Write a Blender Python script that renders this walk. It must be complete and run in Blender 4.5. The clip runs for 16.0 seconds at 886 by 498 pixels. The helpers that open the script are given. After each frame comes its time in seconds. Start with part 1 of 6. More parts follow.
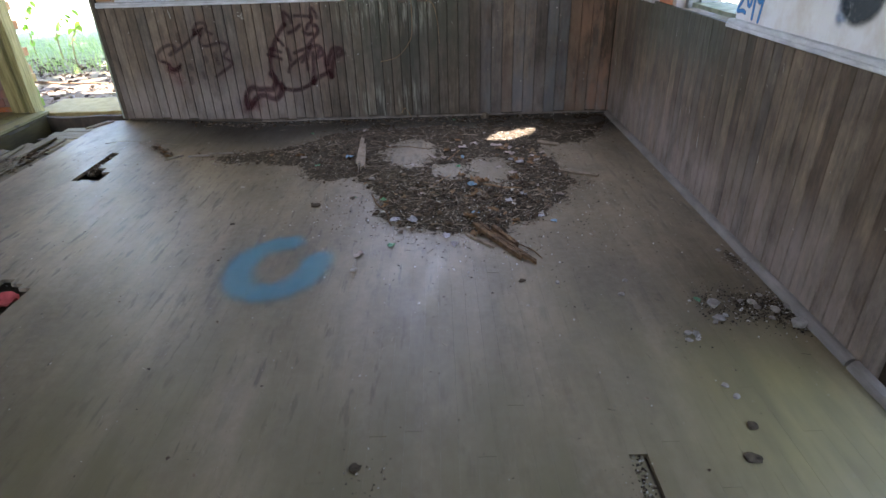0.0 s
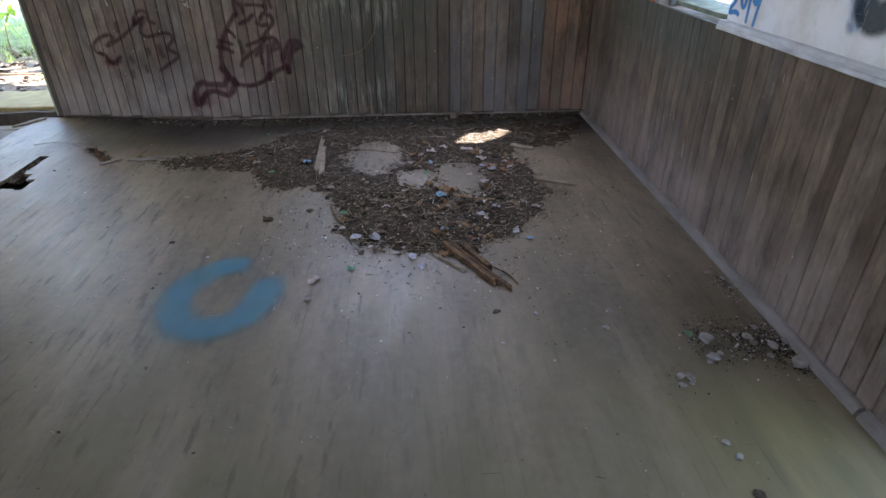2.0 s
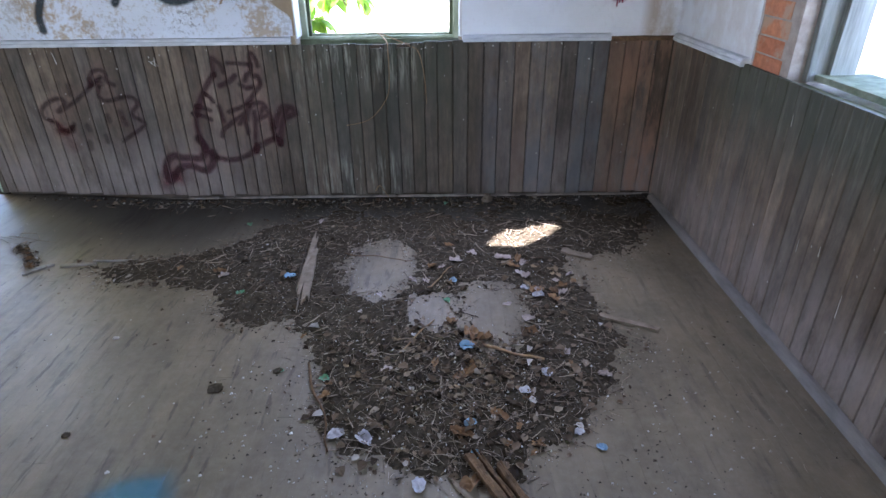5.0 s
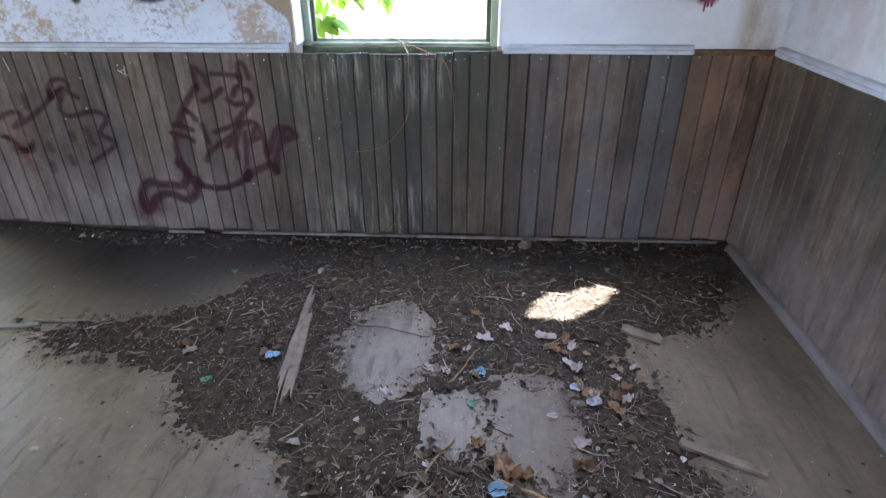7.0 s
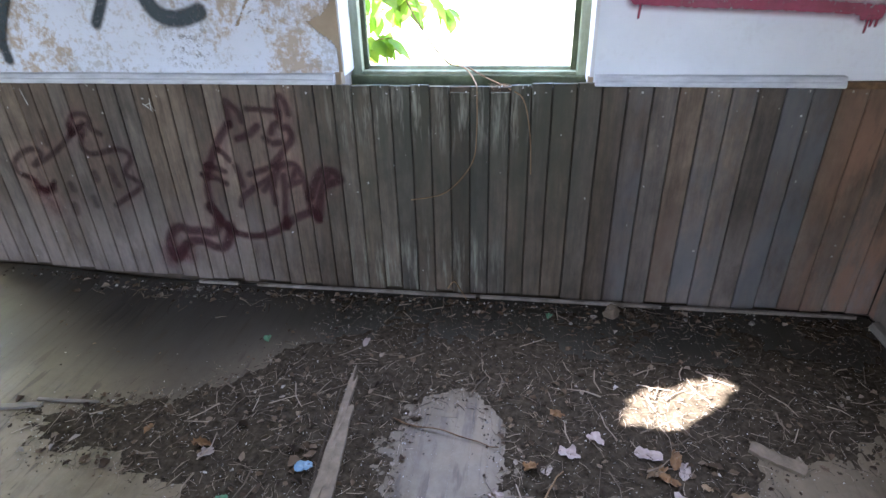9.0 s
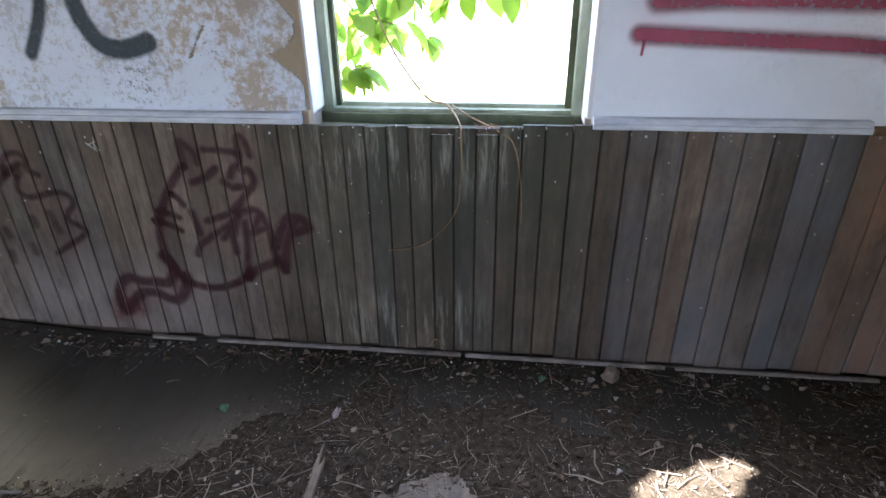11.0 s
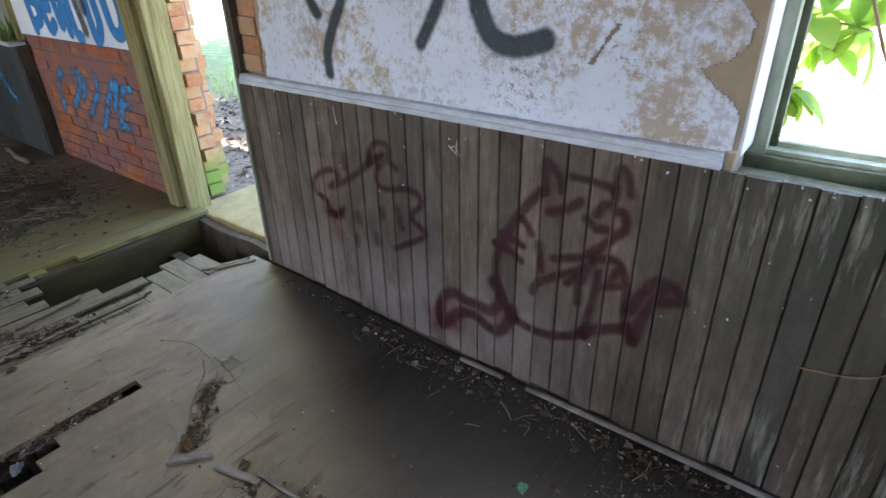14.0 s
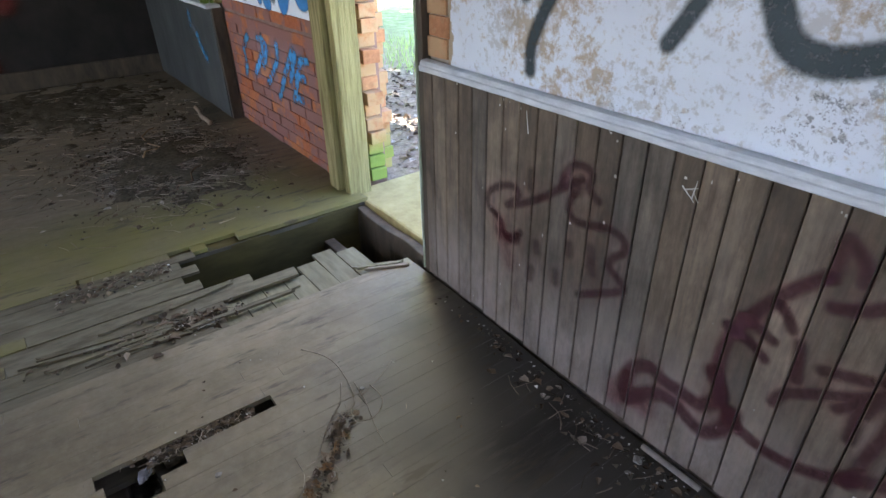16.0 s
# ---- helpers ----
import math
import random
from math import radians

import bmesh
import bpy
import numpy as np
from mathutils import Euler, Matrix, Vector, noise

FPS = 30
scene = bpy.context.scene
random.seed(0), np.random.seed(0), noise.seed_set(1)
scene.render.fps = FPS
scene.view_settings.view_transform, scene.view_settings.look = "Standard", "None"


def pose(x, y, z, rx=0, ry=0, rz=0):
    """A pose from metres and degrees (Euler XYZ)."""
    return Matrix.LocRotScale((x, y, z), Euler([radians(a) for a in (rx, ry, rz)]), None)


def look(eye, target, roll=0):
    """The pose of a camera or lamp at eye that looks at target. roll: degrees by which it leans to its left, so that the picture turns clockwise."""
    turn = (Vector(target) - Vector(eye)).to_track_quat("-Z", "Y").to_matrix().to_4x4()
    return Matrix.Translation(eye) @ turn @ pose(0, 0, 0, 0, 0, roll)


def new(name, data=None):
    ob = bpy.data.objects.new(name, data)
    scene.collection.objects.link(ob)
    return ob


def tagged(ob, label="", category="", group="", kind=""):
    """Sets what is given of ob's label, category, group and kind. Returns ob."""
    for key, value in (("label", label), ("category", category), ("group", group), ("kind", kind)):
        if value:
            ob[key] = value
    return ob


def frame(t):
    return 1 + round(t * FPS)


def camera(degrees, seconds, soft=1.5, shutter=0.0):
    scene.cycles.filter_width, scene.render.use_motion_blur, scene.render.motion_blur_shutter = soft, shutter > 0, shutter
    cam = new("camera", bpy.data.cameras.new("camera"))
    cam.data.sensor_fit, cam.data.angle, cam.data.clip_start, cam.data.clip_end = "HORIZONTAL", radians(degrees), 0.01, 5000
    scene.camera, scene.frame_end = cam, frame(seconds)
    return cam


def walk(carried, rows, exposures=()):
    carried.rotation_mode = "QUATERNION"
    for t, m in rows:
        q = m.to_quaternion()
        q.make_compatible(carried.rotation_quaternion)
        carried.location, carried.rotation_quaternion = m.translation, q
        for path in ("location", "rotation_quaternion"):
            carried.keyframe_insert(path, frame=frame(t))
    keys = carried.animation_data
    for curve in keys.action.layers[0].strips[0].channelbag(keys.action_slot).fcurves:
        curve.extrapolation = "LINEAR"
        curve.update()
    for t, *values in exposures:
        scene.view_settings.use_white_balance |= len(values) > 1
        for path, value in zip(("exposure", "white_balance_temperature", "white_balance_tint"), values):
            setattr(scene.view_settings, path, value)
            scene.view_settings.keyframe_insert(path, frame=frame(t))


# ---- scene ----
cam = camera(75.5, 16.0)
METRES, EYE, TILT, LEAN, TURN = 4.6, 1.42, 0.0, 0.8, -0.4
ROWS = [
    (0.0, 0.0, 0.0, 0.0, -0.43, -28.82, 0.79),
    (0.5, -0.0211, 0.021, -0.0009, -1.71, -30.01, 0.21),
    (1.0, -0.0218, 0.0343, 0.0038, -4.08, -30.34, -0.76),
    (1.5, -0.0121, 0.0496, 0.001, -4.4, -30.99, -1.1),
    (2.0, 0.0053, 0.0726, 0.0012, -3.16, -30.05, -0.44),
    (2.5, 0.0052, 0.1133, 0.0083, -2.87, -29.07, -0.57),
    (3.0, 0.0052, 0.155, 0.007, -1.63, -29.49, -0.25),
    (3.5, 0.0197, 0.1876, 0.0047, -0.6, -29.71, -0.04),
    (4.0, 0.023, 0.2287, 0.0067, -0.76, -29.57, -0.01),
    (4.5, 0.01, 0.2751, 0.0061, -0.71, -29.49, -0.7),
    (5.0, 0.0192, 0.3271, 0.0122, -0.08, -27.99, -0.18),
    (7.5, 0.0146, 0.5204, 0.0106, 4.61, -29.23, -0.52),
    (8.0, -0.0059, 0.5484, 0.0124, 6.46, -28.12, 0.03),
    (8.5, -0.0152, 0.5795, 0.0141, 7.06, -28.04, -0.17),
    (9.0, -0.0093, 0.6086, 0.0127, 8.03, -28.81, 0.58),
    (9.5, -0.0114, 0.6264, 0.0162, 6.02, -28.31, -0.09),
    (12.0, -0.0136, 0.7009, 0.016, 9.88, -27.11, 0.27),
    (12.5, -0.013, 0.7119, 0.0108, 17.35, -28.53, 0.07),
    (13.0, -0.0383, 0.7185, 0.0107, 24.9, -28.84, 0.06),
    (13.5, -0.0839, 0.7273, 0.0025, 33.01, -29.04, 0.26),
    (14.0, -0.1119, 0.7662, 0.0118, 37.53, -28.38, 0.6),
    (14.5, -0.1313, 0.8032, 0.0143, 42.4, -28.48, 1.08),
    (15.0, -0.154, 0.8205, 0.0152, 42.04, -29.66, -0.09),
    (15.5, -0.1856, 0.8236, 0.0135, 47.3, -30.19, 0.42),
    (16.0, -0.2063, 0.8204, 0.0099, 53.69, -31.02, 0.57),
]
walk(cam, [(t, pose(0, 0, EYE, TILT, LEAN, TURN) @ pose(METRES * x, METRES * y, METRES * z, 90 + pitch, roll, yaw)) for t, x, y, z, yaw, pitch, roll in ROWS],
     exposures=[(t, e, k, 19) for t, e, k in ((0.0, 3.76, 6400), (1.0, 3.59, 6350), (1.5, 3.59, 6350), (2.5, 3.74, 6100), (3.5, 3.82, 6000), (5.0, 3.87, 5850), (8.0, 4.09, 5900), (9.5, 4.04, 6000), (12.0, 3.58, 6100), (13.0, 3.66, 6150), (14.5, 3.86, 6100), (15.0, 3.86, 6050), (16.0, 4.04, 6150))])

# ---- light ----
SUN_WAY = Vector((0.78, 0.22, -1.0)).normalized()
world = bpy.data.worlds.new("sky")
scene.world = world
world.use_nodes = True
wt = world.node_tree
sky = wt.nodes.new("ShaderNodeTexSky")
sky.sky_type, sky.sun_disc = "NISHITA", False
sky.sun_elevation = math.asin(-SUN_WAY.z)
sky.sun_rotation = math.atan2(-SUN_WAY.x, -SUN_WAY.y) % (2 * math.pi)
wt.links.new(sky.outputs[0], wt.nodes["Background"].inputs[0])
wt.nodes["Background"].inputs[1].default_value = 0.15

sun = new("sun", bpy.data.lights.new("sun", "SUN"))
sun.data.energy, sun.data.angle, sun.data.color = 5.0, radians(0.5), (1.0, 0.95, 0.88)
sun.matrix_world = look((0, 0, 0), SUN_WAY)


def sky_lamp(name, eye, target, w, h, power, colour, spread=130):
    """An added area lamp, out of view, for the sky's light in an opening."""
    lamp = new(name, bpy.data.lights.new(name, "AREA"))
    lamp.data.shape, lamp.data.size, lamp.data.size_y = "RECTANGLE", w, h
    lamp.data.energy, lamp.data.color, lamp.data.spread = power, colour, radians(spread)
    lamp.matrix_world = look(eye, target)


# added fill for the further room, the north-east corner and the east wall
sky_lamp("sky_in_south_window_a", (-5.2, -2.3, 1.75), (-5.4, 3.8, 0.1), 1.1, 1.5, 2.3, (1.0, 0.97, 0.86), 85)
sky_lamp("sky_in_south_window_b", (-3.4, -2.3, 1.75), (1.1, 5.0, 1.2), 1.1, 1.5, 0.95, (0.90, 0.94, 1.0), 65)
sky_lamp("sky_in_west_window", (-7.62, -1.1, 1.45), (1.5, 2.2, 0.7), 1.1, 1.1, 0.78, (0.93, 0.96, 1.0))
sky_lamp("sky_in_east_door", (1.84, 0.9, 1.15), (-2, 0.9, 0.9), 0.8, 1.8, 0.68, (1.0, 0.98, 0.84))
# the upper halves of the openings, above all that is seen
sky_lamp("sky_in_garden_door", (-3.50, 5.34, 1.85), (-2.55, 4.3, 0.0), 0.14, 0.6, 0.46, (1.0, 0.95, 0.70), 100)
sky_lamp("sky_in_north_window", (-0.27, 5.30, 2.0), (0.5, 2.6, 0.0), 0.85, 0.5, 1.6, (0.76, 0.81, 1.0))
sky_lamp("sky_in_east_window", (1.78, 3.42, 1.95), (-0.5, 3.0, 0.0), 0.55, 0.5, 0.6, (0.84, 0.89, 1.0))


# ---- materials ----
class Nodes:
    """A short way to write a node material."""

    def __init__(self, name, rough=0.8, spec=0.3):
        self.mat = bpy.data.materials.new(name)
        self.mat.use_nodes = True
        self.t = self.mat.node_tree
        self.b = self.t.nodes["Principled BSDF"]
        self.put(self.b, "Roughness", rough)
        self.put(self.b, "Specular IOR Level", spec)
        self.geo = self.t.nodes.new("ShaderNodeNewGeometry")
        self.pos = self.geo.outputs["Position"]
        self.info = self.t.nodes.new("ShaderNodeObjectInfo")
        self.rnd = self.info.outputs["Random"]

    def put(self, node, key, v):
        if isinstance(v, bpy.types.NodeSocket):
            self.t.links.new(v, node.inputs[key])
        else:
            if isinstance(v, tuple) and len(v) == 3 and node.inputs[key].type == "RGBA":
                v = (*v, 1)
            node.inputs[key].default_value = v

    def math(self, op, a, b=0.5, c=0.0, clamp=False):
        n = self.t.nodes.new("ShaderNodeMath")
        n.operation, n.use_clamp = op, clamp
        for i, v in enumerate((a, b, c)):
            self.put(n, i, v)
        return n.outputs[0]

    def axis(self, i):
        n = self.t.nodes.new("ShaderNodeSeparateXYZ")
        self.put(n, 0, self.pos)
        return n.outputs[i]

    def coords(self, scale=(1, 1, 1), shuffle=0.0):
        n = self.t.nodes.new("ShaderNodeVectorMath")
        n.operation = "MULTIPLY"
        self.put(n, 0, self.pos)
        self.put(n, 1, scale)
        if not shuffle:
            return n.outputs[0]
        k = self.t.nodes.new("ShaderNodeVectorMath")
        k.operation = "ADD"
        self.put(k, 0, n.outputs[0])
        self.put(k, 1, self.math("MULTIPLY", self.rnd, shuffle))
        return k.outputs[0]

    def noise(self, scale, stretch=(1, 1, 1), detail=4.0, rough=0.6, shuffle=0.0):
        n = self.t.nodes.new("ShaderNodeTexNoise")
        self.put(n, "Vector", self.coords(stretch, shuffle))
        self.put(n, "Scale", scale)
        self.put(n, "Detail", detail)
        self.put(n, "Roughness", rough)
        return n.outputs[0]

    def ramp(self, fac, *stops):
        n = self.t.nodes.new("ShaderNodeValToRGB")
        while len(n.color_ramp.elements) < len(stops):
            n.color_ramp.elements.new(0.5)
        for e, (p, col) in zip(n.color_ramp.elements, stops):
            e.position = p
            e.color = (*col, 1) if isinstance(col, tuple) else (col, col, col, 1)
        self.put(n, 0, fac)
        return n.outputs[0]

    def mix(self, fac, a, b, how="MIX"):
        n = self.t.nodes.new("ShaderNodeMix")
        n.data_type, n.blend_type = "RGBA", how
        self.put(n, 0, fac)
        self.put(n, 6, a)
        self.put(n, 7, b)
        return n.outputs[2]

    def near(self, v, centre, half, soft):
        """1 within half of centre, falling to 0 over soft."""
        d = self.math("ABSOLUTE", self.math("SUBTRACT", v, centre))
        return self.math("DIVIDE", self.math("SUBTRACT", half + soft, d), soft, clamp=True)

    def done(self, colour, bump=None, strength=0.3, dist=0.003, rough=None):
        self.put(self.b, "Base Color", colour)
        if rough is not None:
            self.put(self.b, "Roughness", rough)
        if bump is not None:
            n = self.t.nodes.new("ShaderNodeBump")
            self.put(n, "Strength", strength)
            self.put(n, "Distance", dist)
            self.put(n, "Height", bump)
            self.t.links.new(n.outputs[0], self.b.inputs["Normal"])
        return self.mat


def wainscot_material():
    m = Nodes("weathered_wainscot", 0.62, 0.35)
    grain = m.noise(9, (5, 5, 0.45), 6, 0.65, 40)
    tint = m.ramp(m.rnd, (0.0, (0.068, 0.048, 0.032)), (0.2, (0.15, 0.112, 0.078)), (0.4, (0.094, 0.079, 0.064)), (0.6, (0.178, 0.135, 0.096)), (0.8, (0.115, 0.085, 0.059)), (1.0, (0.078, 0.056, 0.038)))
    col = m.mix(0.75, tint, m.ramp(grain, (0.28, 0.35), (0.72, 1.6)), "MULTIPLY")
    col = m.mix(0.85, col, m.ramp(m.noise(2.6, (1.4, 1.4, 0.8), 6, 0.7), (0.34, 0.5), (0.64, 1.3)), "MULTIPLY")
    col = m.mix(0.6, col, m.ramp(m.noise(11, (1.3, 1.3, 0.7), 6, 0.72), (0.36, 0.55), (0.64, 1.35)), "MULTIPLY")
    # pale scuffed patches low down and broad stains
    scuff = m.ramp(m.noise(3.2, (2.2, 2.2, 0.5), 5, 0.7, 25), (0.52, 0.0), (0.72, 0.6))
    col = m.mix(m.math("MULTIPLY", scuff, 0.7), col, (0.23, 0.185, 0.145))
    # rain-washed green and black boards under the window
    x, z, y = m.axis(0), m.axis(2), m.axis(1)
    wet_or_shade = m.math("MULTIPLY", m.near(x, -0.27, 0.40, 0.3), m.ramp(m.noise(2.4, (4, 4, 0.9), 4, 0.6, 5), (0.28, 0.35), (0.55, 1.0)))
    wet2 = m.math("MULTIPLY", m.math("MULTIPLY", m.near(y, 3.7, 0.5, 0.5), m.ramp(x, (0.0, 0.0), (1.0, 1.0))), m.math("DIVIDE", m.math("SUBTRACT", z, 0.55), 0.3, clamp=True))
    wet_or_shade = m.math("MULTIPLY", m.math("MAXIMUM", wet_or_shade, wet2), m.math("ADD", m.math("DIVIDE", z, 1.5), 0.25, clamp=True))
    col = m.mix(wet_or_shade, col, (0.047, 0.05, 0.033))
    # bare streaks where the finish has run off
    streak = m.ramp(m.noise(15, (2.5, 2.5, 0.24), 4, 0.7, 9), (0.50, 0.0), (0.68, 1.0))
    low = m.math("MULTIPLY", m.near(z, 0.12, 0.1, 0.15), m.near(x, -0.45, 0.25, 0.15))
    high = m.math("MULTIPLY", m.near(z, 0.86, 0.06, 0.12), m.math("MAXIMUM", m.near(x, -0.4, 0.35, 0.1), m.math("MULTIPLY", m.near(y, 3.6, 0.5, 0.2), 0.25)))
    runs = m.math("MULTIPLY", streak, m.math("ADD", 0.05, m.math("MAXIMUM", low, high)))
    col = m.mix(m.math("MULTIPLY", runs, 0.85), col, (0.29, 0.285, 0.225))
    # dusty wear at the boards' feet
    foot = m.math("MULTIPLY", m.near(z, 0.1, 0.1, 0.3), m.math("MAXIMUM", m.near(x, 1.1, 0.4, 0.4), m.near(x, -2.0, 0.7, 0.3)))
    foot = m.math("MULTIPLY", foot, m.ramp(m.noise(4, (2, 2, 0.8), 6, 0.7), (0.36, 0.1), (0.62, 0.85)))
    col = m.mix(foot, col, (0.27, 0.225, 0.195))
    # rust-brown bare boards in the corner
    rust = m.math("MULTIPLY", m.math("MULTIPLY", m.near(x, 1.36, 0.14, 0.14), m.near(y, 5.03, 0.03, 0.02)), m.ramp(m.noise(2.6, (3.2, 3.2, 0.8), 7, 0.72), (0.42, 0.05), (0.56, 0.7)))
    col = m.mix(rust, col, (0.32, 0.18, 0.115))
    blue = m.math("MULTIPLY", m.near(x, 0.85, 0.38, 0.15), m.ramp(m.rnd, (0.45, 0.0), (0.55, 0.8)))
    patchy = m.ramp(m.noise(3.2, (1.8, 1.8, 0.8), 5, 0.65, 3), (0.38, 0.1), (0.6, 0.8))
    blue = m.math("MULTIPLY", blue, patchy)
    col = m.mix(blue, col, (0.135, 0.15, 0.165))
    red = m.math("MULTIPLY", m.near(x, 0.8, 0.45, 0.2), m.ramp(m.rnd, (0.2, 0.7), (0.4, 0.0)))
    red = m.math("MULTIPLY", red, patchy)
    col = m.mix(red, col, (0.15, 0.095, 0.065))
    return m.done(col, m.noise(30, (4, 4, 0.3), 4, 0.7, 20), 0.25, 0.002, m.ramp(grain, (0.3, 0.5), (0.7, 0.75)))


def floor_material():
    m = Nodes("worn_floor_paint", 0.5, 0.5)
    big = m.noise(0.9, (1.6, 0.6, 1), 5, 0.6)
    col = m.ramp(big, (0.3, (0.118, 0.091, 0.051)), (0.5, (0.184, 0.147, 0.092)), (0.7, (0.255, 0.208, 0.140)))
    col = m.mix(0.5, col, m.ramp(m.rnd, (0.0, 0.94), (1.0, 1.06)), "MULTIPLY")
    blot = m.ramp(m.noise(2.3, (1.5, 0.7, 1), 6, 0.7), (0.38, 0.62), (0.62, 1.12))
    col = m.mix(0.8, col, blot, "MULTIPLY")
    # bare, dark scuffs that follow the boards
    scuff = m.ramp(m.noise(2.6, (8, 1.2, 1), 5, 0.62, 0.6), (0.54, 0.0), (0.66, 0.8))
    scuff = m.math("MULTIPLY", scuff, m.ramp(m.noise(1.1, (1, 1, 1), 3), (0.42, 0.25), (0.6, 1.0)))
    col = m.mix(scuff, col, (0.078, 0.058, 0.037))
    dust = m.ramp(m.noise(26, (1, 1, 1), 5, 0.75), (0.42, 0.0), (0.75, 0.22))
    col = m.mix(dust, col, (0.34, 0.305, 0.25))
    specks = m.ramp(m.noise(70, (1, 1, 1), 2, 0.5), (0.70, 0.0), (0.74, 0.6))
    col = m.mix(specks, col, (0.11, 0.095, 0.075))
    # damp, mossy boards by the open door and the broken edge
    x, y = m.axis(0), m.axis(1)
    damp = m.math("MULTIPLY", m.near(x, -3.65, 0.4, 0.35), m.ramp(m.noise(3, (1, 1, 1), 4), (0.35, 0.35), (0.62, 0.95)))
    col = m.mix(damp, col, (0.165, 0.145, 0.042))
    # mossy boards, with the east door's yellow-green light put into their colour
    moss_or_light = m.math("MULTIPLY", m.math("MULTIPLY", m.near(x, 1.15, 0.1, 0.35), m.near(y, 1.35, 0.15, 0.45)), 0.8)
    col = m.mix(moss_or_light, col, (0.29, 0.25, 0.10))
    # damp and soil at the wall's foot, its shade put into the colour
    wet_or_shade = m.math("MULTIPLY", m.near(y, 5.0, 0.26, 0.3), m.ramp(m.noise(2.3, (1, 1, 1), 4), (0.3, 0.55), (0.55, 0.97)))
    wet_or_shade = m.math("MULTIPLY", wet_or_shade, m.near(x, -0.5, 2.0, 0.4))
    col = m.mix(wet_or_shade, col, (0.045, 0.039, 0.029))
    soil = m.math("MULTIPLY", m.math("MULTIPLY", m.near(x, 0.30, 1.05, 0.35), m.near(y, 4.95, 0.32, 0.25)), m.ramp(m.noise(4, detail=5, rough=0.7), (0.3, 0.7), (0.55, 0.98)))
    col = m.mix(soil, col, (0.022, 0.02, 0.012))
    # the dark triangle beside the garden door, its shade put into the colour
    door_shade = m.math("MULTIPLY", m.math("MULTIPLY", m.near(x, -1.75, 0.45, 0.45), m.near(y, 4.78, 0.3, 0.4)), m.ramp(m.noise(1.8, (1.4, 0.8, 1), 4), (0.3, 0.7), (0.6, 0.95)))
    col = m.mix(door_shade, col, (0.06, 0.054, 0.043))
    mark = m.math("MULTIPLY", m.math("MULTIPLY", m.near(x, -1.77, 0.06, 0.1), m.near(y, 4.8, 0.14, 0.14)), m.ramp(m.noise(3.5, (8, 1.1, 1), 5, 0.7), (0.38, 0.0), (0.5, 0.95)))
    col = m.mix(mark, col, (0.03, 0.025, 0.02))
    # short dark strokes along the boards and an olive, trodden stretch
    trod = m.ramp(m.noise(5.5, (4.5, 0.8, 1), 4, 0.6), (0.585, 0.0), (0.66, 0.75))
    trod = m.math("MULTIPLY", trod, m.math("DIVIDE", m.math("SUBTRACT", 0.5, x), 0.8, clamp=True))
    col = m.mix(trod, col, (0.06, 0.047, 0.03))
    olive = m.math("MULTIPLY", m.math("DIVIDE", m.math("SUBTRACT", 2.5, y), 1.1, clamp=True), m.ramp(m.noise(1.5, (2.2, 0.5, 1), 4, 0.6), (0.36, 0.15), (0.60, 0.9)))
    col = m.mix(olive, col, (0.118, 0.102, 0.05))
    rough = m.ramp(m.noise(5, (2, 0.7, 1), 4), (0.3, 0.46), (0.7, 0.6))
    return m.done(col, m.noise(40, (3, 0.5, 1), 4), 0.12, 0.002, rough)


def plaster_material(name, base, worn, amount, wear=1.0):
    m = Nodes(name, 0.75, 0.3)
    col = m.mix(0.5, base, m.ramp(m.noise(2.5, detail=5), (0.3, 0.82), (0.7, 1.08)), "MULTIPLY")
    peel = m.ramp(m.math("ADD", m.math("MULTIPLY", m.noise(2.6, detail=9, rough=0.72), 0.68), m.math("MULTIPLY", m.noise(34, detail=5, rough=0.75), 0.32)), (amount, 0.0), (amount + 0.06, 0.9))
    col = m.mix(peel, col, worn)
    fine = m.ramp(m.math("ADD", m.math("MULTIPLY", m.noise(45, detail=5, rough=0.7), 0.6), m.math("MULTIPLY", m.noise(3.2, detail=3), 0.4)), (0.52, 0.0), (0.58, 0.65))
    col = m.mix(m.math("MULTIPLY", fine, 0.7 * wear), col, (0.33, 0.30, 0.26))
    mould = m.ramp(m.math("ADD", m.math("MULTIPLY", m.noise(60, detail=4, rough=0.8), 0.5), m.math("MULTIPLY", m.noise(2.1, detail=3), 0.5)), (0.60, 0.0), (0.64, 0.7))
    col = m.mix(m.math("MULTIPLY", mould, wear), col, (0.12, 0.12, 0.12))
    x, z = m.axis(0), m.axis(2)
    spots = m.math("MULTIPLY", m.math("MULTIPLY", m.near(x, -1.38, 0.05, 0.1), m.near(z, 1.12, 0.05, 0.08)), m.ramp(m.noise(48, detail=5, rough=0.8), (0.535, 0.0), (0.59, 0.7)))
    col = m.mix(spots, col, (0.09, 0.09, 0.10))
    stain = m.math("MULTIPLY", m.near(x, 1.40, 0.06, 0.07), m.ramp(m.noise(5, (1, 1, 0.6), detail=6, rough=0.7), (0.40, 0.1), (0.58, 0.8)))
    col = m.mix(stain, col, (0.40, 0.31, 0.22))
    bump = m.math("SUBTRACT", m.math("MULTIPLY", m.noise(30, detail=5), 0.3), peel)
    return m.done(col, bump, 0.35, 0.003)


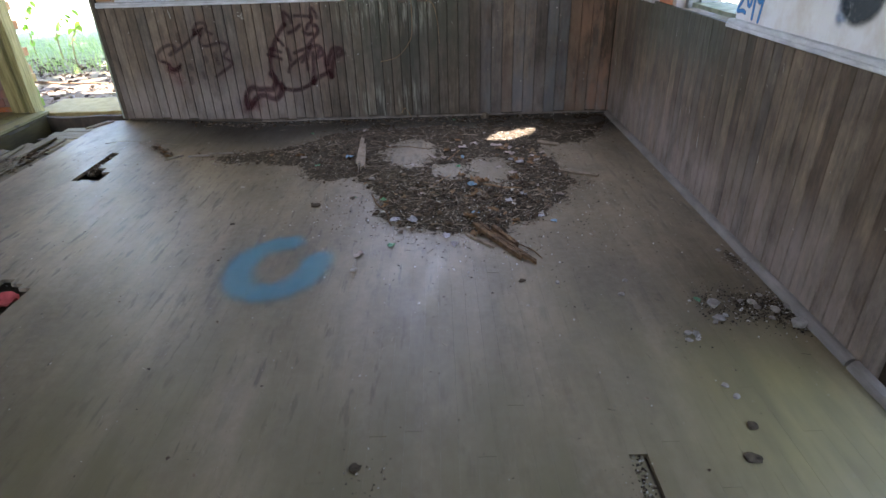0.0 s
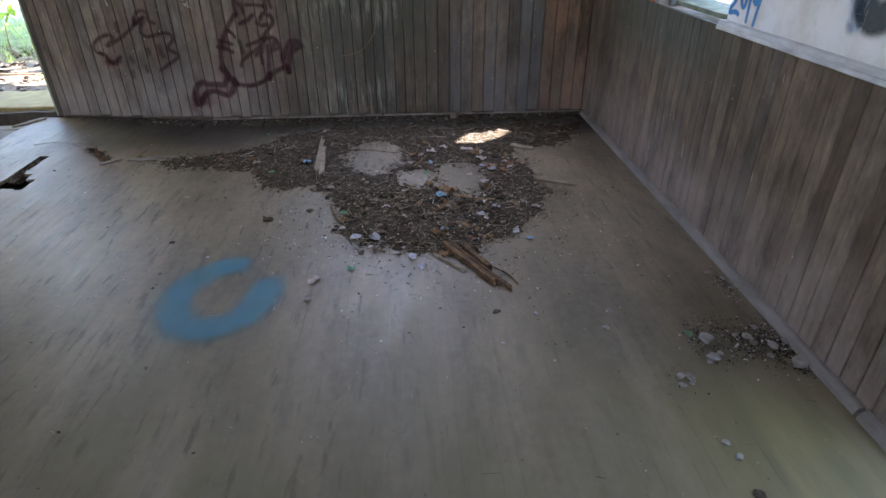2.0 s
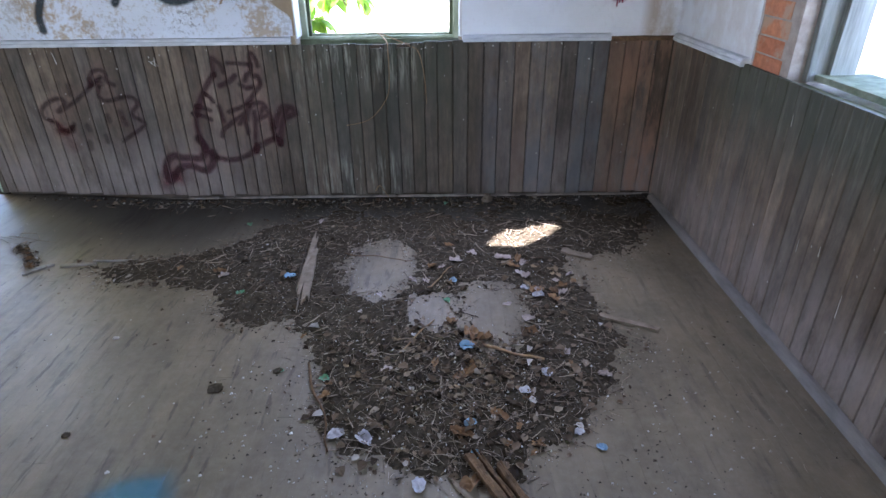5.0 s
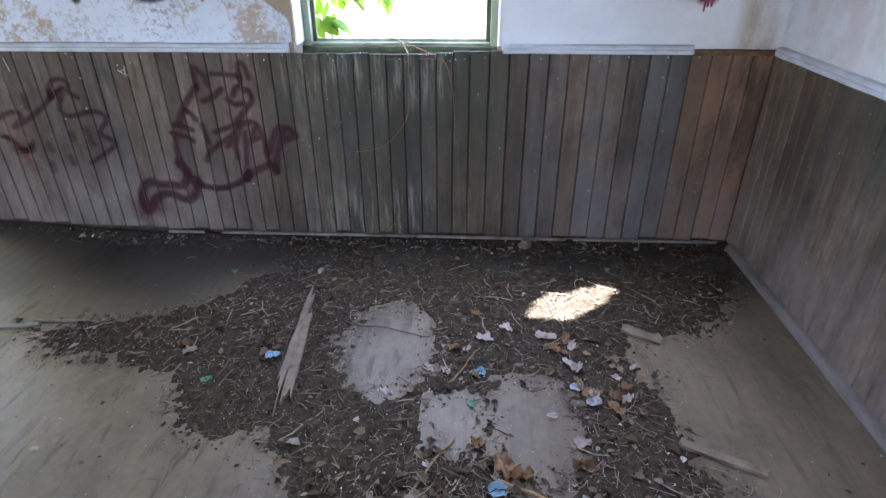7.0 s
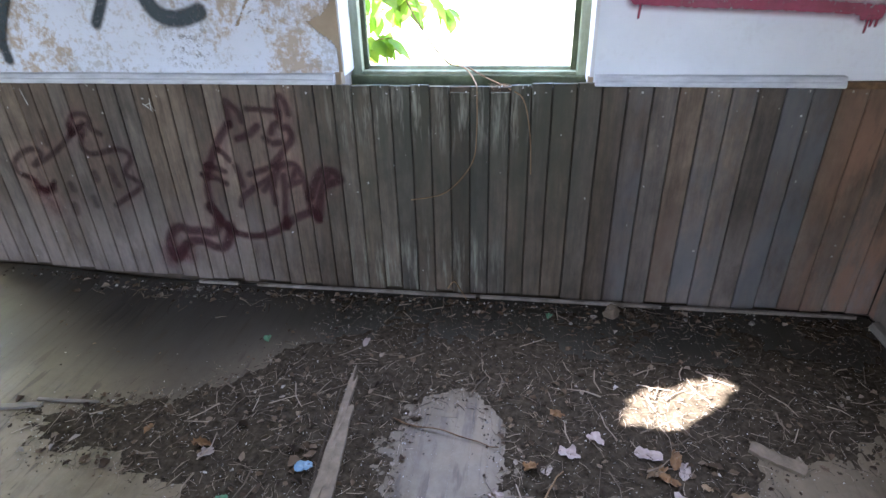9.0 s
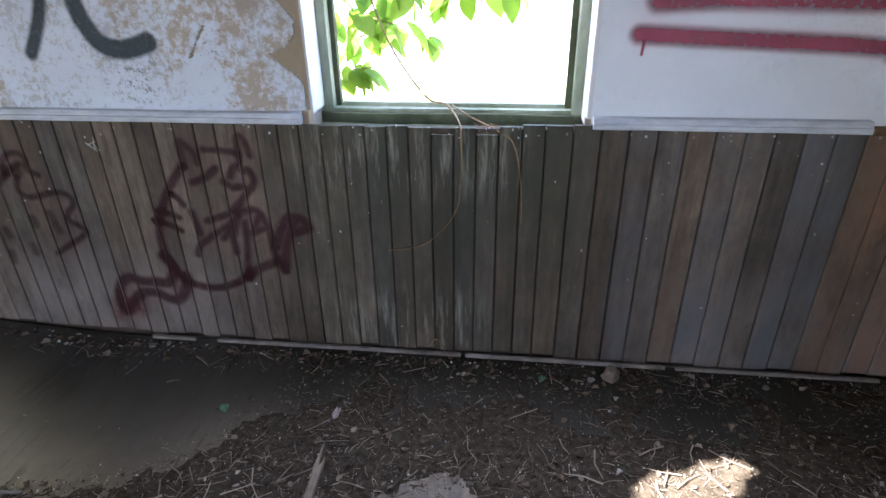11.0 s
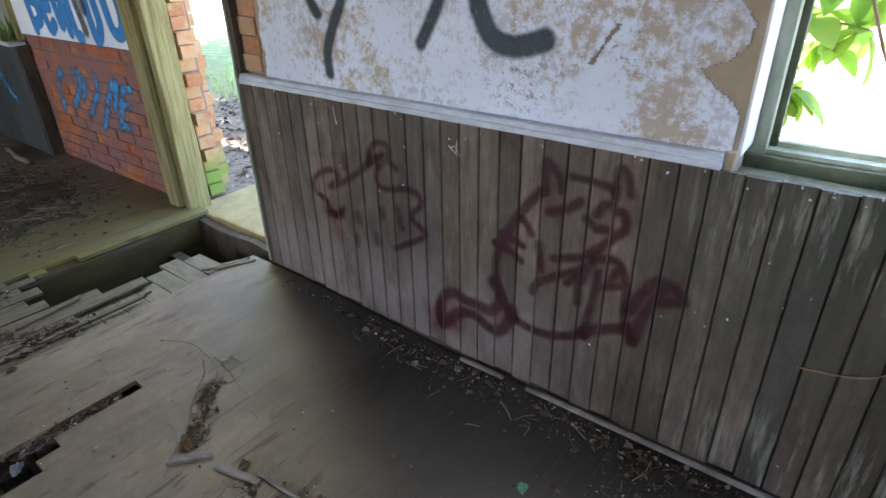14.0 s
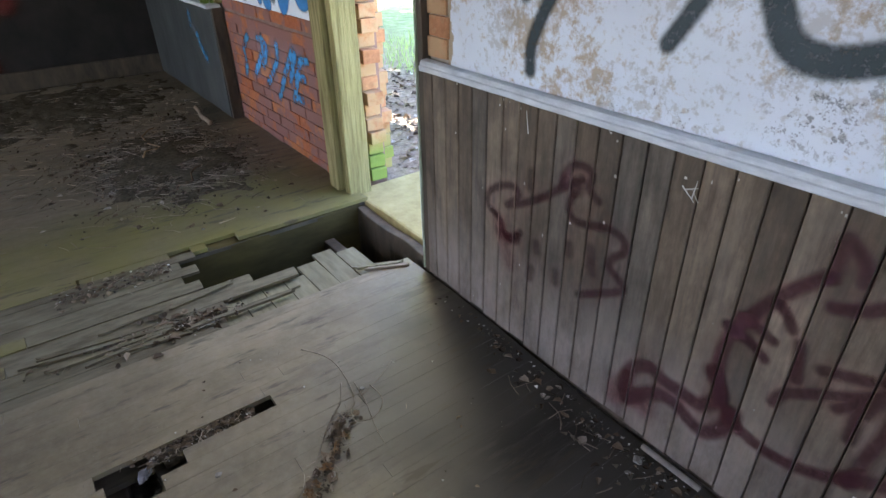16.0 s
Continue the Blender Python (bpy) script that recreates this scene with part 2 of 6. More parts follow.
def simple(name, a, b, scale=8, stretch=(1, 1, 1), rough=0.8, spec=0.3, bump=0.2, dist=0.003, vary=0.0, metal=0.0):
    m = Nodes(name, rough, spec)
    col = m.ramp(m.noise(scale, stretch, 5, 0.65, 20 if vary else 0), (0.3, a), (0.7, b))
    if vary:
        col = m.mix(vary, col, m.ramp(m.rnd, (0.0, 0.5), (1.0, 1.5)), "MULTIPLY")
    m.put(m.b, "Metallic", metal)
    return m.done(col, m.noise(scale * 5, stretch, 4), bump, dist)


def island(name, *stops, rough=0.85, scale=40):
    """Loose bits in one mesh, each with its own colour."""
    m = Nodes(name, rough, 0.25)
    col = m.ramp(m.geo.outputs["Random Per Island"], *stops)
    col = m.mix(0.6, col, m.ramp(m.noise(scale, detail=4), (0.3, 0.6), (0.7, 1.25)), "MULTIPLY")
    return m.done(col)


def paint(name, colour, rough=0.6, low=0.84, scale=60):
    """Sprayed paint: thin at its edges, broken by the grain below."""
    m = Nodes(name, rough, 0.3)
    a = m.t.nodes.new("ShaderNodeAttribute")
    a.attribute_name = "cover"
    grain = m.ramp(m.noise(scale, (1, 1, 1), 5, 0.75), (0.36, low), (0.58, 1.0))
    m.put(m.b, "Alpha", m.math("MULTIPLY", a.outputs["Fac"], grain, clamp=True))
    return m.done(m.mix(0.5, colour, m.ramp(m.noise(12, detail=4), (0.3, 0.7), (0.7, 1.2)), "MULTIPLY"))


def brick_material(name, paintcol, amount, bare):
    m = Nodes(name, 0.88, 0.2)
    col = m.ramp(m.rnd, (0.0, bare[0]), (0.7, bare[1]), (1.0, bare[0]))
    col = m.mix(0.7, col, m.ramp(m.noise(38, detail=5, rough=0.7), (0.3, 0.6), (0.7, 1.25)), "MULTIPLY")
    wash = m.ramp(m.noise(4.5, detail=5, rough=0.65, shuffle=0.5), (amount, 0.0), (amount + 0.09, 0.9))
    col = m.mix(wash, col, paintcol)
    x, z = m.axis(0), m.axis(2)
    moss_or_light = m.math("MULTIPLY", m.math("MULTIPLY", m.near(x, -3.62, 0.14, 0.1), m.math("DIVIDE", m.math("SUBTRACT", 0.42, z), 0.15, clamp=True)), 0.9)
    col = m.mix(moss_or_light, col, (0.16, 0.26, 0.05))
    return m.done(col, m.noise(60, detail=5, rough=0.7), 0.5, 0.004)


def ground_material():
    m = Nodes("sunlit_ground", 0.95, 0.1)
    y = m.axis(1)
    near = m.math("DIVIDE", m.math("SUBTRACT", 8.6, y), 1.6, clamp=True)
    litter = m.ramp(m.noise(22, detail=5, rough=0.8), (0.35, (0.11, 0.078, 0.058)), (0.6, (0.26, 0.195, 0.15)), (0.8, (0.42, 0.36, 0.30)))
    grass = m.ramp(m.noise(7, detail=6, rough=0.75), (0.3, (0.10, 0.13, 0.05)), (0.55, (0.22, 0.26, 0.12)), (0.75, (0.38, 0.38, 0.26)))
    pale = m.ramp(m.noise(0.9, detail=6, rough=0.7), (0.3, (0.28, 0.30, 0.18)), (0.55, (0.42, 0.42, 0.33)), (0.75, (0.55, 0.53, 0.45)))
    far = m.math("DIVIDE", m.math("SUBTRACT", y, 9.5), 2.5, clamp=True)
    col = m.mix(far, grass, pale)
    col = m.mix(m.math("MULTIPLY", near, m.ramp(m.noise(1.4, detail=4), (0.3, 1.0), (0.7, 0.7))), col, litter)
    return m.done(col, m.noise(20, detail=5), 0.8, 0.03)


def leaf_material(name, a, b):
    m = Nodes(name, 0.5, 0.35)
    col = m.ramp(m.rnd, (0.0, a), (1.0, b))
    col = m.mix(0.5, col, m.ramp(m.noise(25, detail=3), (0.3, 0.7), (0.7, 1.2)), "MULTIPLY")
    m.put(m.b, "Base Color", col)
    tr = m.t.nodes.new("ShaderNodeBsdfTranslucent")
    m.put(tr, 0, m.mix(0.5, col, (0.35, 0.55, 0.05)))
    mx = m.t.nodes.new("ShaderNodeMixShader")
    mx.inputs[0].default_value = 0.5
    m.t.links.new(m.b.outputs[0], mx.inputs[1])
    m.t.links.new(tr.outputs[0], mx.inputs[2])
    m.t.links.new(mx.outputs[0], m.t.nodes["Material Output"].inputs[0])
    return m.mat


M_WAIN = wainscot_material()
M_FLOOR = floor_material()
M_PLASTER = plaster_material("peeling_white_plaster", (0.70, 0.75, 0.83), (0.43, 0.345, 0.25), 0.512)
M_PLASTER_SOUND = plaster_material("chalky_white_plaster", (0.79, 0.83, 0.87), (0.50, 0.45, 0.37), 0.62, 0.15)
# the reveal's white is raised to carry the sky's light on it
M_WHITE = simple("light_raised_white_reveal", (0.66, 0.67, 0.68), (0.80, 0.80, 0.80), 6, bump=0.1)
M_UNDER = simple("tan_undercoat", (0.30, 0.235, 0.16), (0.42, 0.335, 0.23), 9, bump=0.4)
M_RAIL = simple("chipped_white_rail", (0.42, 0.45, 0.49), (0.68, 0.71, 0.75), 18, (0.5, 0.5, 2), 0.55, bump=0.4)
M_FRAME = simple("grey_green_frame_paint", (0.20, 0.24, 0.15), (0.50, 0.54, 0.42), 9, (1, 1, 0.4), 0.6)
M_SILL = simple("weathered_grey_green_sill", (0.09, 0.11, 0.065), (0.26, 0.28, 0.21), 14, bump=0.4)
M_FRAMEDARK = simple("mouldy_frame_wood", (0.07, 0.085, 0.05), (0.17, 0.19, 0.12), 14, bump=0.4)
M_MOLD = simple("dusty_shoe_moulding", (0.13, 0.12, 0.105), (0.24, 0.22, 0.195), 16, (1, 0.3, 1), 0.6)
M_MOLDPALE = simple("pale_shoe_moulding", (0.14, 0.125, 0.105), (0.28, 0.255, 0.22), 16, (0.4, 1, 1), 0.6)
M_FOOT = simple("dirty_foot_moulding", (0.10, 0.085, 0.068), (0.33, 0.29, 0.25), 9, (1, 1, 1), 0.75, bump=0.6, dist=0.006)
M_DARKWOOD = simple("dark_damp_wood", (0.035, 0.028, 0.02), (0.10, 0.075, 0.05), 12, (1, 1, 0.3), 0.7, bump=0.4)
M_POST = simple("mossy_yellow_green_wood", (0.12, 0.10, 0.03), (0.42, 0.37, 0.17), 13, (4, 4, 0.2), 0.8, bump=0.9, dist=0.006)
M_RAW = simple("split_grey_brown_wood", (0.17, 0.135, 0.095), (0.34, 0.28, 0.21), 18, (1, 1, 1), 0.75, bump=0.5, vary=0.4)
M_LOG = simple("rotten_brown_wood", (0.055, 0.035, 0.02), (0.22, 0.135, 0.07), 22, (1, 1, 1), 0.85, bump=0.8, dist=0.006)
# subfloor coloured dark, so that the gaps between boards read as shaded
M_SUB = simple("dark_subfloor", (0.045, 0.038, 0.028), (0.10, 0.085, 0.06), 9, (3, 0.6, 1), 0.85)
M_ROT = simple("rotten_floor_paint", (0.075, 0.062, 0.038), (0.185, 0.158, 0.105), 10, (3, 0.6, 1), 0.8, bump=0.6, vary=0.25)
M_SUBPALE = simple("mossy_bare_subfloor", (0.135, 0.118, 0.07), (0.235, 0.208, 0.135), 12, (0.6, 3, 1), 0.8, bump=0.4, vary=0.3)
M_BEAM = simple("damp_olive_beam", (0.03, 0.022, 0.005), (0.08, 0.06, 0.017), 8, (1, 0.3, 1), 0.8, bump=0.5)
M_MORTAR = simple("old_mortar", (0.26, 0.22, 0.19), (0.42, 0.37, 0.32), 20, bump=0.6)
M_BRICK = brick_material("painted_over_brick", (0.235, 0.125, 0.115), 0.42, ((0.36, 0.11, 0.05), (0.50, 0.19, 0.075)))
M_OLDPLASTER = simple("damp_olive_plaster", (0.20, 0.205, 0.165), (0.36, 0.365, 0.31), 4, bump=0.3)
M_MORTARRED = simple("red_washed_mortar", (0.17, 0.105, 0.09), (0.27, 0.17, 0.145), 20, bump=0.6)
M_BRICKRAW = brick_material("bare_orange_brick", (0.44, 0.29, 0.16), 0.44, ((0.38, 0.17, 0.085), (0.50, 0.27, 0.14)))
M_BRICKEAST = brick_material("stained_orange_brick", (0.42, 0.30, 0.22), 0.52, ((0.40, 0.14, 0.075), (0.50, 0.21, 0.11)))
M_MORTARTAN = simple("crumbled_tan_mortar", (0.19, 0.12, 0.07), (0.34, 0.23, 0.14), 20, bump=0.6)
M_GREYFRAME = simple("weathered_grey_frame_wood", (0.13, 0.14, 0.13), (0.40, 0.42, 0.40), 9, (3, 3, 0.22), 0.75, bump=0.6)
# dark wall with the further room's shade put into its near-black colour
M_DARKWALL = simple("shade_dark_wall", (0.010, 0.009, 0.008), (0.028, 0.023, 0.02), 3, bump=0.3)
M_PANEL = simple("slate_grey_panel", (0.03, 0.035, 0.036), (0.075, 0.082, 0.082), 5, (1, 1, 0.4), 0.6)
M_SHELL = simple("dull_interior_plaster", (0.22, 0.215, 0.20), (0.34, 0.33, 0.315), 3)
M_CEIL = simple("unseen_dull_ceiling", (0.13, 0.12, 0.105), (0.24, 0.225, 0.20), 3)
M_CONC = simple("mossy_concrete_step", (0.22, 0.17, 0.065), (0.35, 0.285, 0.13), 10, bump=0.5)
M_DIRT = simple("dark_leaf_dirt", (0.020, 0.016, 0.010), (0.096, 0.077, 0.054), 45, (1, 1, 1), 0.95, 0.1, 0.6, 0.008)
M_FARDIRT = simple("dusty_brown_dirt", (0.04, 0.034, 0.022), (0.125, 0.105, 0.072), 40, (1, 1, 1), 0.95, 0.1, 0.6, 0.008)
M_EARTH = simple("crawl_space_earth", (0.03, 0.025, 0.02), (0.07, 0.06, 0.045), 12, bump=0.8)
M_CHIP = simple("pale_plaster_chip", (0.17, 0.155, 0.135), (0.40, 0.38, 0.35), 25, bump=0.5, vary=0.35)
M_GROUND = ground_material()
M_TWIGS = island("twigs", (0.0, (0.05, 0.036, 0.024)), (0.35, (0.155, 0.125, 0.095)), (0.75, (0.26, 0.21, 0.16)), (1.0, (0.42, 0.35, 0.27)))
M_LEAVES = island("dead_leaves", (0.0, (0.035, 0.024, 0.016)), (0.4, (0.095, 0.068, 0.044)), (0.75, (0.165, 0.12, 0.08)), (0.92, (0.26, 0.205, 0.15)), (1.0, (0.46, 0.43, 0.39)))
M_SPECKS = island("plaster_crumbs", (0.0, (0.28, 0.26, 0.22)), (0.6, (0.50, 0.48, 0.44)), (1.0, (0.72, 0.72, 0.70)))
M_CRUMBS = island("dark_crumbs", (0.0, (0.03, 0.025, 0.018)), (1.0, (0.11, 0.09, 0.065)))
M_ORANGELEAF = simple("curled_orange_brown_leaf", (0.115, 0.062, 0.028), (0.30, 0.18, 0.085), 20, rough=0.6, vary=0.5)
M_PALELEAF = simple("bleached_leaf", (0.31, 0.25, 0.22), (0.50, 0.43, 0.40), 20, rough=0.7, vary=0.3)
M_DRYLEAF = simple("dry_tan_leaf", (0.15, 0.105, 0.06), (0.36, 0.27, 0.17), 20, rough=0.7, vary=0.4)
M_BLUEPAPER = simple("pale_blue_paper", (0.13, 0.28, 0.42), (0.32, 0.45, 0.56), 30, rough=0.6, vary=0.3)
M_WHITEPAPER = simple("crumpled_white_paper", (0.33, 0.33, 0.37), (0.56, 0.56, 0.60), 30, rough=0.6)
M_GREENBIT = simple("green_scrap", (0.06, 0.20, 0.11), (0.16, 0.34, 0.20), 30, rough=0.5)
M_RED = simple("faded_red_cloth", (0.30, 0.04, 0.045), (0.50, 0.10, 0.10), 20)
M_STEM = simple("dry_grey_brown_stem", (0.10, 0.08, 0.058), (0.22, 0.18, 0.135), 30, rough=0.8)
M_VINE = simple("dry_vine", (0.20, 0.125, 0.065), (0.36, 0.24, 0.13), 30, rough=0.7)
M_LEAF = leaf_material("sunlit_green_leaf", (0.10, 0.22, 0.03), (0.28, 0.42, 0.08))
M_GRASS = leaf_material("grass_blades", (0.15, 0.22, 0.07), (0.34, 0.40, 0.18))
P_RED = paint("maroon_spray", (0.074, 0.019, 0.026))
P_REDHAZE = paint("red_overspray", (0.20, 0.03, 0.04), 0.6, 0.35, 45)
P_CRIMSON = paint("crimson_spray", (0.36, 0.04, 0.09))
P_BLACK = paint("blue_black_spray", (0.045, 0.065, 0.075))
P_BLUE = paint("bright_blue_spray", (0.03, 0.24, 0.62))
P_WORNBLUE = paint("worn_blue_spray", (0.05, 0.31, 0.64), 0.6, 0.15, 20)
P_FLOORBLUE = paint("faded_blue_spray", (0.06, 0.31, 0.43))
P_ORANGE = paint("dull_red_spray", (0.16, 0.025, 0.018))


# ---- building helpers ----
def mesh_of(name, verts, faces, mat, smooth=False):
    me = bpy.data.meshes.new(name)
    me.from_pydata([tuple(v) for v in verts], [], [tuple(f) for f in faces])
    me.update()
    if mat:
        me.materials.append(mat)
    if smooth:
        for p in me.polygons:
            p.use_smooth = True
    return me


def part(name, data, mat, parent, label=""):
    """One bmesh, or one mesh, as a part under a thing."""
    if isinstance(data, bmesh.types.BMesh):
        me = bpy.data.meshes.new(name)
        data.to_mesh(me)
        data.free()
        me.materials.append(mat)
        data = me
    ob = new(name, data)
    if parent is not None:
        ob.parent = parent
    if label:
        tagged(ob, label)
    return ob


def add_box(bm, x0, x1, y0, y1, z0, z1, bevel=0.0):
    r = bmesh.ops.create_cube(bm, size=1.0, matrix=Matrix.Translation(((x0 + x1) / 2, (y0 + y1) / 2, (z0 + z1) / 2)) @ Matrix.Diagonal((x1 - x0, y1 - y0, z1 - z0, 1)))
    if bevel:
        es = list({e for v in r["verts"] for e in v.link_edges})
        bmesh.ops.bevel(bm, geom=es, offset=bevel, segments=2, affect="EDGES", profile=0.6)


def boxes(*bs, bevel=0.0):
    bm = bmesh.new()
    for b in bs:
        add_box(bm, *b, bevel=bevel)
    return bm


def rough_box(x0, x1, y0, y1, z0, z1, cut=4, amp=0.004, seed=0, long_axis=2):
    """A timber with worn, slightly wavy faces and soft edges."""
    bm = boxes((x0, x1, y0, y1, z0, z1), bevel=min(x1 - x0, y1 - y0, z1 - z0) * 0.12)
    es = [e for e in bm.edges if abs((e.verts[0].co - e.verts[1].co)[long_axis]) > 0.6 * (x1 - x0, y1 - y0, z1 - z0)[long_axis]]
    bmesh.ops.subdivide_edges(bm, edges=es, cuts=cut, use_grid_fill=True)
    for v in bm.verts:
        v.co += noise.noise_vector(v.co * 5 + Vector((seed, 0, 0))) * amp
    return bm


def smooth01(t):
    t = max(0.0, min(1.0, t))
    return t * t * (3 - 2 * t)


def fz(x, y=0.0):
    """Height of the uneven floor."""
    if x < -3.5:
        return 0.13
    if x < -2.95:
        return 0.055 + 0.075 * smooth01((-2.95 - x) / 0.55)
    return 0.055 * smooth01((-1.5 - x) / 1.2)


def spline(pts, n=8):
    """A smooth line through points."""
    if len(pts) < 3:
        return pts
    p = [pts[0]] + list(pts) + [pts[-1]]
    out = []
    for i in range(1, len(p) - 2):
        for k in range(n):
            t = k / n
            out.append(tuple(0.5 * (2 * b + (c - a) * t + (2 * a - 5 * b + 4 * c - d) * t * t + (3 * b - a - 3 * c + d) * t ** 3) for a, b, c, d in zip(p[i - 1], p[i], p[i + 1], p[i + 2])))
    return out + [p[-2]]


def spray(name, label, strokes, radius, soft, mat, place, cell=0.008, skip=None, strength=0.9, parent=None):
    """Sprayed strokes as a thin coat that lies on a surface: a grid of cells that thins towards its edges."""
    segs = []
    for s in strokes:
        q = spline(s)
        segs += list(zip(q[:-1], q[1:]))
    a = np.array([s[0] for s in segs])
    d = np.array([s[1] for s in segs]) - a
    lo, hi = a.min(0) - radius - soft, (a + d).max(0) + radius + soft
    lo, hi = np.minimum(lo, (a + d).min(0) - radius - soft), np.maximum(hi, a.max(0) + radius + soft)
    us, vs = np.arange(lo[0], hi[0], cell), np.arange(lo[1], hi[1], cell)
    gu, gv = np.meshgrid(us, vs, indexing="ij")
    best = np.full(gu.shape, 9.0)
    for (ax, ay), (dx, dy) in zip(a, d):
        t = np.clip(((gu - ax) * dx + (gv - ay) * dy) / max(dx * dx + dy * dy, 1e-9), 0, 1)
        best = np.minimum(best, np.hypot(gu - ax - t * dx, gv - ay - t * dy))
    cover = np.clip((radius + soft - best) / soft, 0, 1)
    cover = cover * cover * (3 - 2 * cover) * strength
    index, verts, cov, faces = {}, [], [], []
    for i in range(len(us) - 1):
        for j in range(len(vs) - 1):
            if cover[i:i + 2, j:j + 2].max() <= 0 or (skip and skip(us[i] + cell / 2, vs[j] + cell / 2)):
                continue
            f = []
            for k in ((i, j), (i + 1, j), (i + 1, j + 1), (i, j + 1)):
                if k not in index:
                    index[k] = len(verts)
                    verts.append(place(us[k[0]], vs[k[1]]))
                    cov.append(cover[k])
                f.append(index[k])
            faces.append(f)
    me = mesh_of(name, verts, faces, mat)
    me.attributes.new("cover", "FLOAT", "POINT").data.foreach_set("value", np.array(cov, dtype=np.float32))
    if parent is not None:
        return part(name, me, mat, parent, label)
    return tagged(new(name, me), label, "graffiti")


def tube(points, r0, r1, sides=6):
    """A tapered bent stick along a line of points."""
    pts = [Vector(p) for p in points]
    verts, faces = [], []
    for i, p in enumerate(pts):
        d = (pts[min(i + 1, len(pts) - 1)] - pts[max(i - 1, 0)]).normalized()
        u = d.orthogonal().normalized()
        w = d.cross(u)
        r = r0 + (r1 - r0) * i / (len(pts) - 1)
        for k in range(sides):
            t = 2 * math.pi * k / sides
            verts.append(p + (u * math.cos(t) + w * math.sin(t)) * r)
    for i in range(len(pts) - 1):
        for k in range(sides):
            a, b = i * sides + k, i * sides + (k + 1) % sides
            faces.append((a, b, b + sides, a + sides))
    faces += [tuple(range(sides))[::-1], tuple(range(len(verts) - sides, len(verts)))]
    return verts, faces


# ---- ground and shell ----
def ground_height(x, y):
    if -7.75 < x < 1.85 and -2.4 < y < 5.25:
        return -0.5
    d = max(0.0, y - 5.6)
    return 0.06 + 0.02 * noise.noise((x * 0.7, y * 0.7, 0)) + 0.012 * min(d, 30)


def build_ground():
    xs = [-600, -200, -80, -40, -25, -16, -12, -10, -8.6, -7.8, -7.74, -7.0, -6.2, -5.4, -4.8, -4.2, -3.8, -3.4, -3.0, -2.6, -2, -1, 0, 1, 1.8, 1.86, 3, 5, 8, 12, 20, 40, 80, 200, 600]
    ys = [-600, -200, -60, -20, -8, -4, -2.45, -2.39, 0, 3, 5.2, 5.27, 5.5, 5.8, 6.2, 6.6, 7, 7.5, 8, 8.6, 9.4, 10.5, 12, 14, 17, 20, 25, 32, 45, 80, 200, 600]
    verts = [(x, y, ground_height(x, y)) for x in xs for y in ys]
    n = len(ys)
    faces = [(i * n + j, (i + 1) * n + j, (i + 1) * n + j + 1, i * n + j + 1) for i in range(len(xs) - 1) for j in range(n - 1)]
    tagged(new("ground", mesh_of("ground", verts, faces, M_GROUND, True)), "sunlit garden ground with leaf litter and grass", "ground", kind="structure")


build_ground()

WALL_Y, WALL_X = 5.03, 1.48
# masonry with its window and door openings
north = tagged(new("wall_north", None), "brick wall with plaster above dark board wainscot", "wall", kind="structure")
part("masonry", boxes((-2.742, -0.747, 5.07, 5.42, -0.4, 3.0), (-0.747, 0.25, 5.07, 5.42, -0.4, 0.93), (-0.747, 0.25, 5.07, 5.42, 2.35, 3.0),
     (0.25, 1.85, 5.07, 5.42, -0.4, 3.0), (-3.66, -2.742, 5.10, 5.42, 2.25, 3.0), (-7.6, -5.45, 5.158, 5.42, -0.4, 3.0)), M_MORTAR, north)
part("masonry", boxes((-5.45, -3.74, 5.158, 5.42, -0.4, 3.0)), M_MORTARRED, north)
east = tagged(new("wall_east", None), "plastered wall above dark board wainscot with a broken window", "wall", kind="structure")
part("masonry", boxes((1.511, 1.60, 3.87, 4.16, 0.96, 2.3), (1.52, 1.85, 3.98, 5.07, -0.4, 3.0), (1.52, 1.85, 3.05, 3.98, -0.4, 0.93), (1.52, 1.85, 3.05, 3.98, 2.35, 3.0),
     (1.52, 1.85, 1.42, 3.05, -0.4, 3.0), (1.52, 1.85, 0.5, 1.42, 2.15, 3.0), (1.52, 1.85, -2.4, 0.5, -0.4, 3.0)), M_MORTAR, east)
part("inner_plaster", boxes((1.50, 1.52, -2.2, 0.46, 0.0, 2.9)), M_SHELL, east)
# the two openings are added, unseen, for the fill lamps
tagged(part("wall_south", boxes((-7.6, -5.8, -2.4, -2.2, -0.4, 3.0), (-5.8, -4.6, -2.4, -2.2, -0.4, 1.0), (-5.8, -4.6, -2.4, -2.2, 2.5, 3.0), (-4.6, -4.0, -2.4, -2.2, -0.4, 3.0),
     (-4.0, -2.8, -2.4, -2.2, -0.4, 1.0), (-4.0, -2.8, -2.4, -2.2, 2.5, 3.0), (-2.8, 1.52, -2.4, -2.2, -0.4, 3.0)), M_SHELL, None), "dull plastered wall with two added, unseen openings", "wall", kind="structure")
# opening near y -1.1 added out of view for a fill lamp
west = tagged(part("wall_west", boxes((-7.75, -7.55, -2.4, -1.7, -0.4, 3.0), (-7.75, -7.55, -0.5, 5.5, -0.4, 3.0), (-7.75, -7.55, -1.7, -0.5, -0.4, 0.9), (-7.75, -7.55, -1.7, -0.5, 2.1, 3.0)), M_DARKWALL, None), "dark wall with the further room's shade in its colour, faded red spray paint", "wall", kind="structure")
tagged(part("baseboard", boxes((-7.55, -7.52, -2.2, 5.1, 0.13, 0.30), bevel=0.006), M_DARKWOOD, None), "dark baseboard along the dark wall", "baseboard", kind="structure")


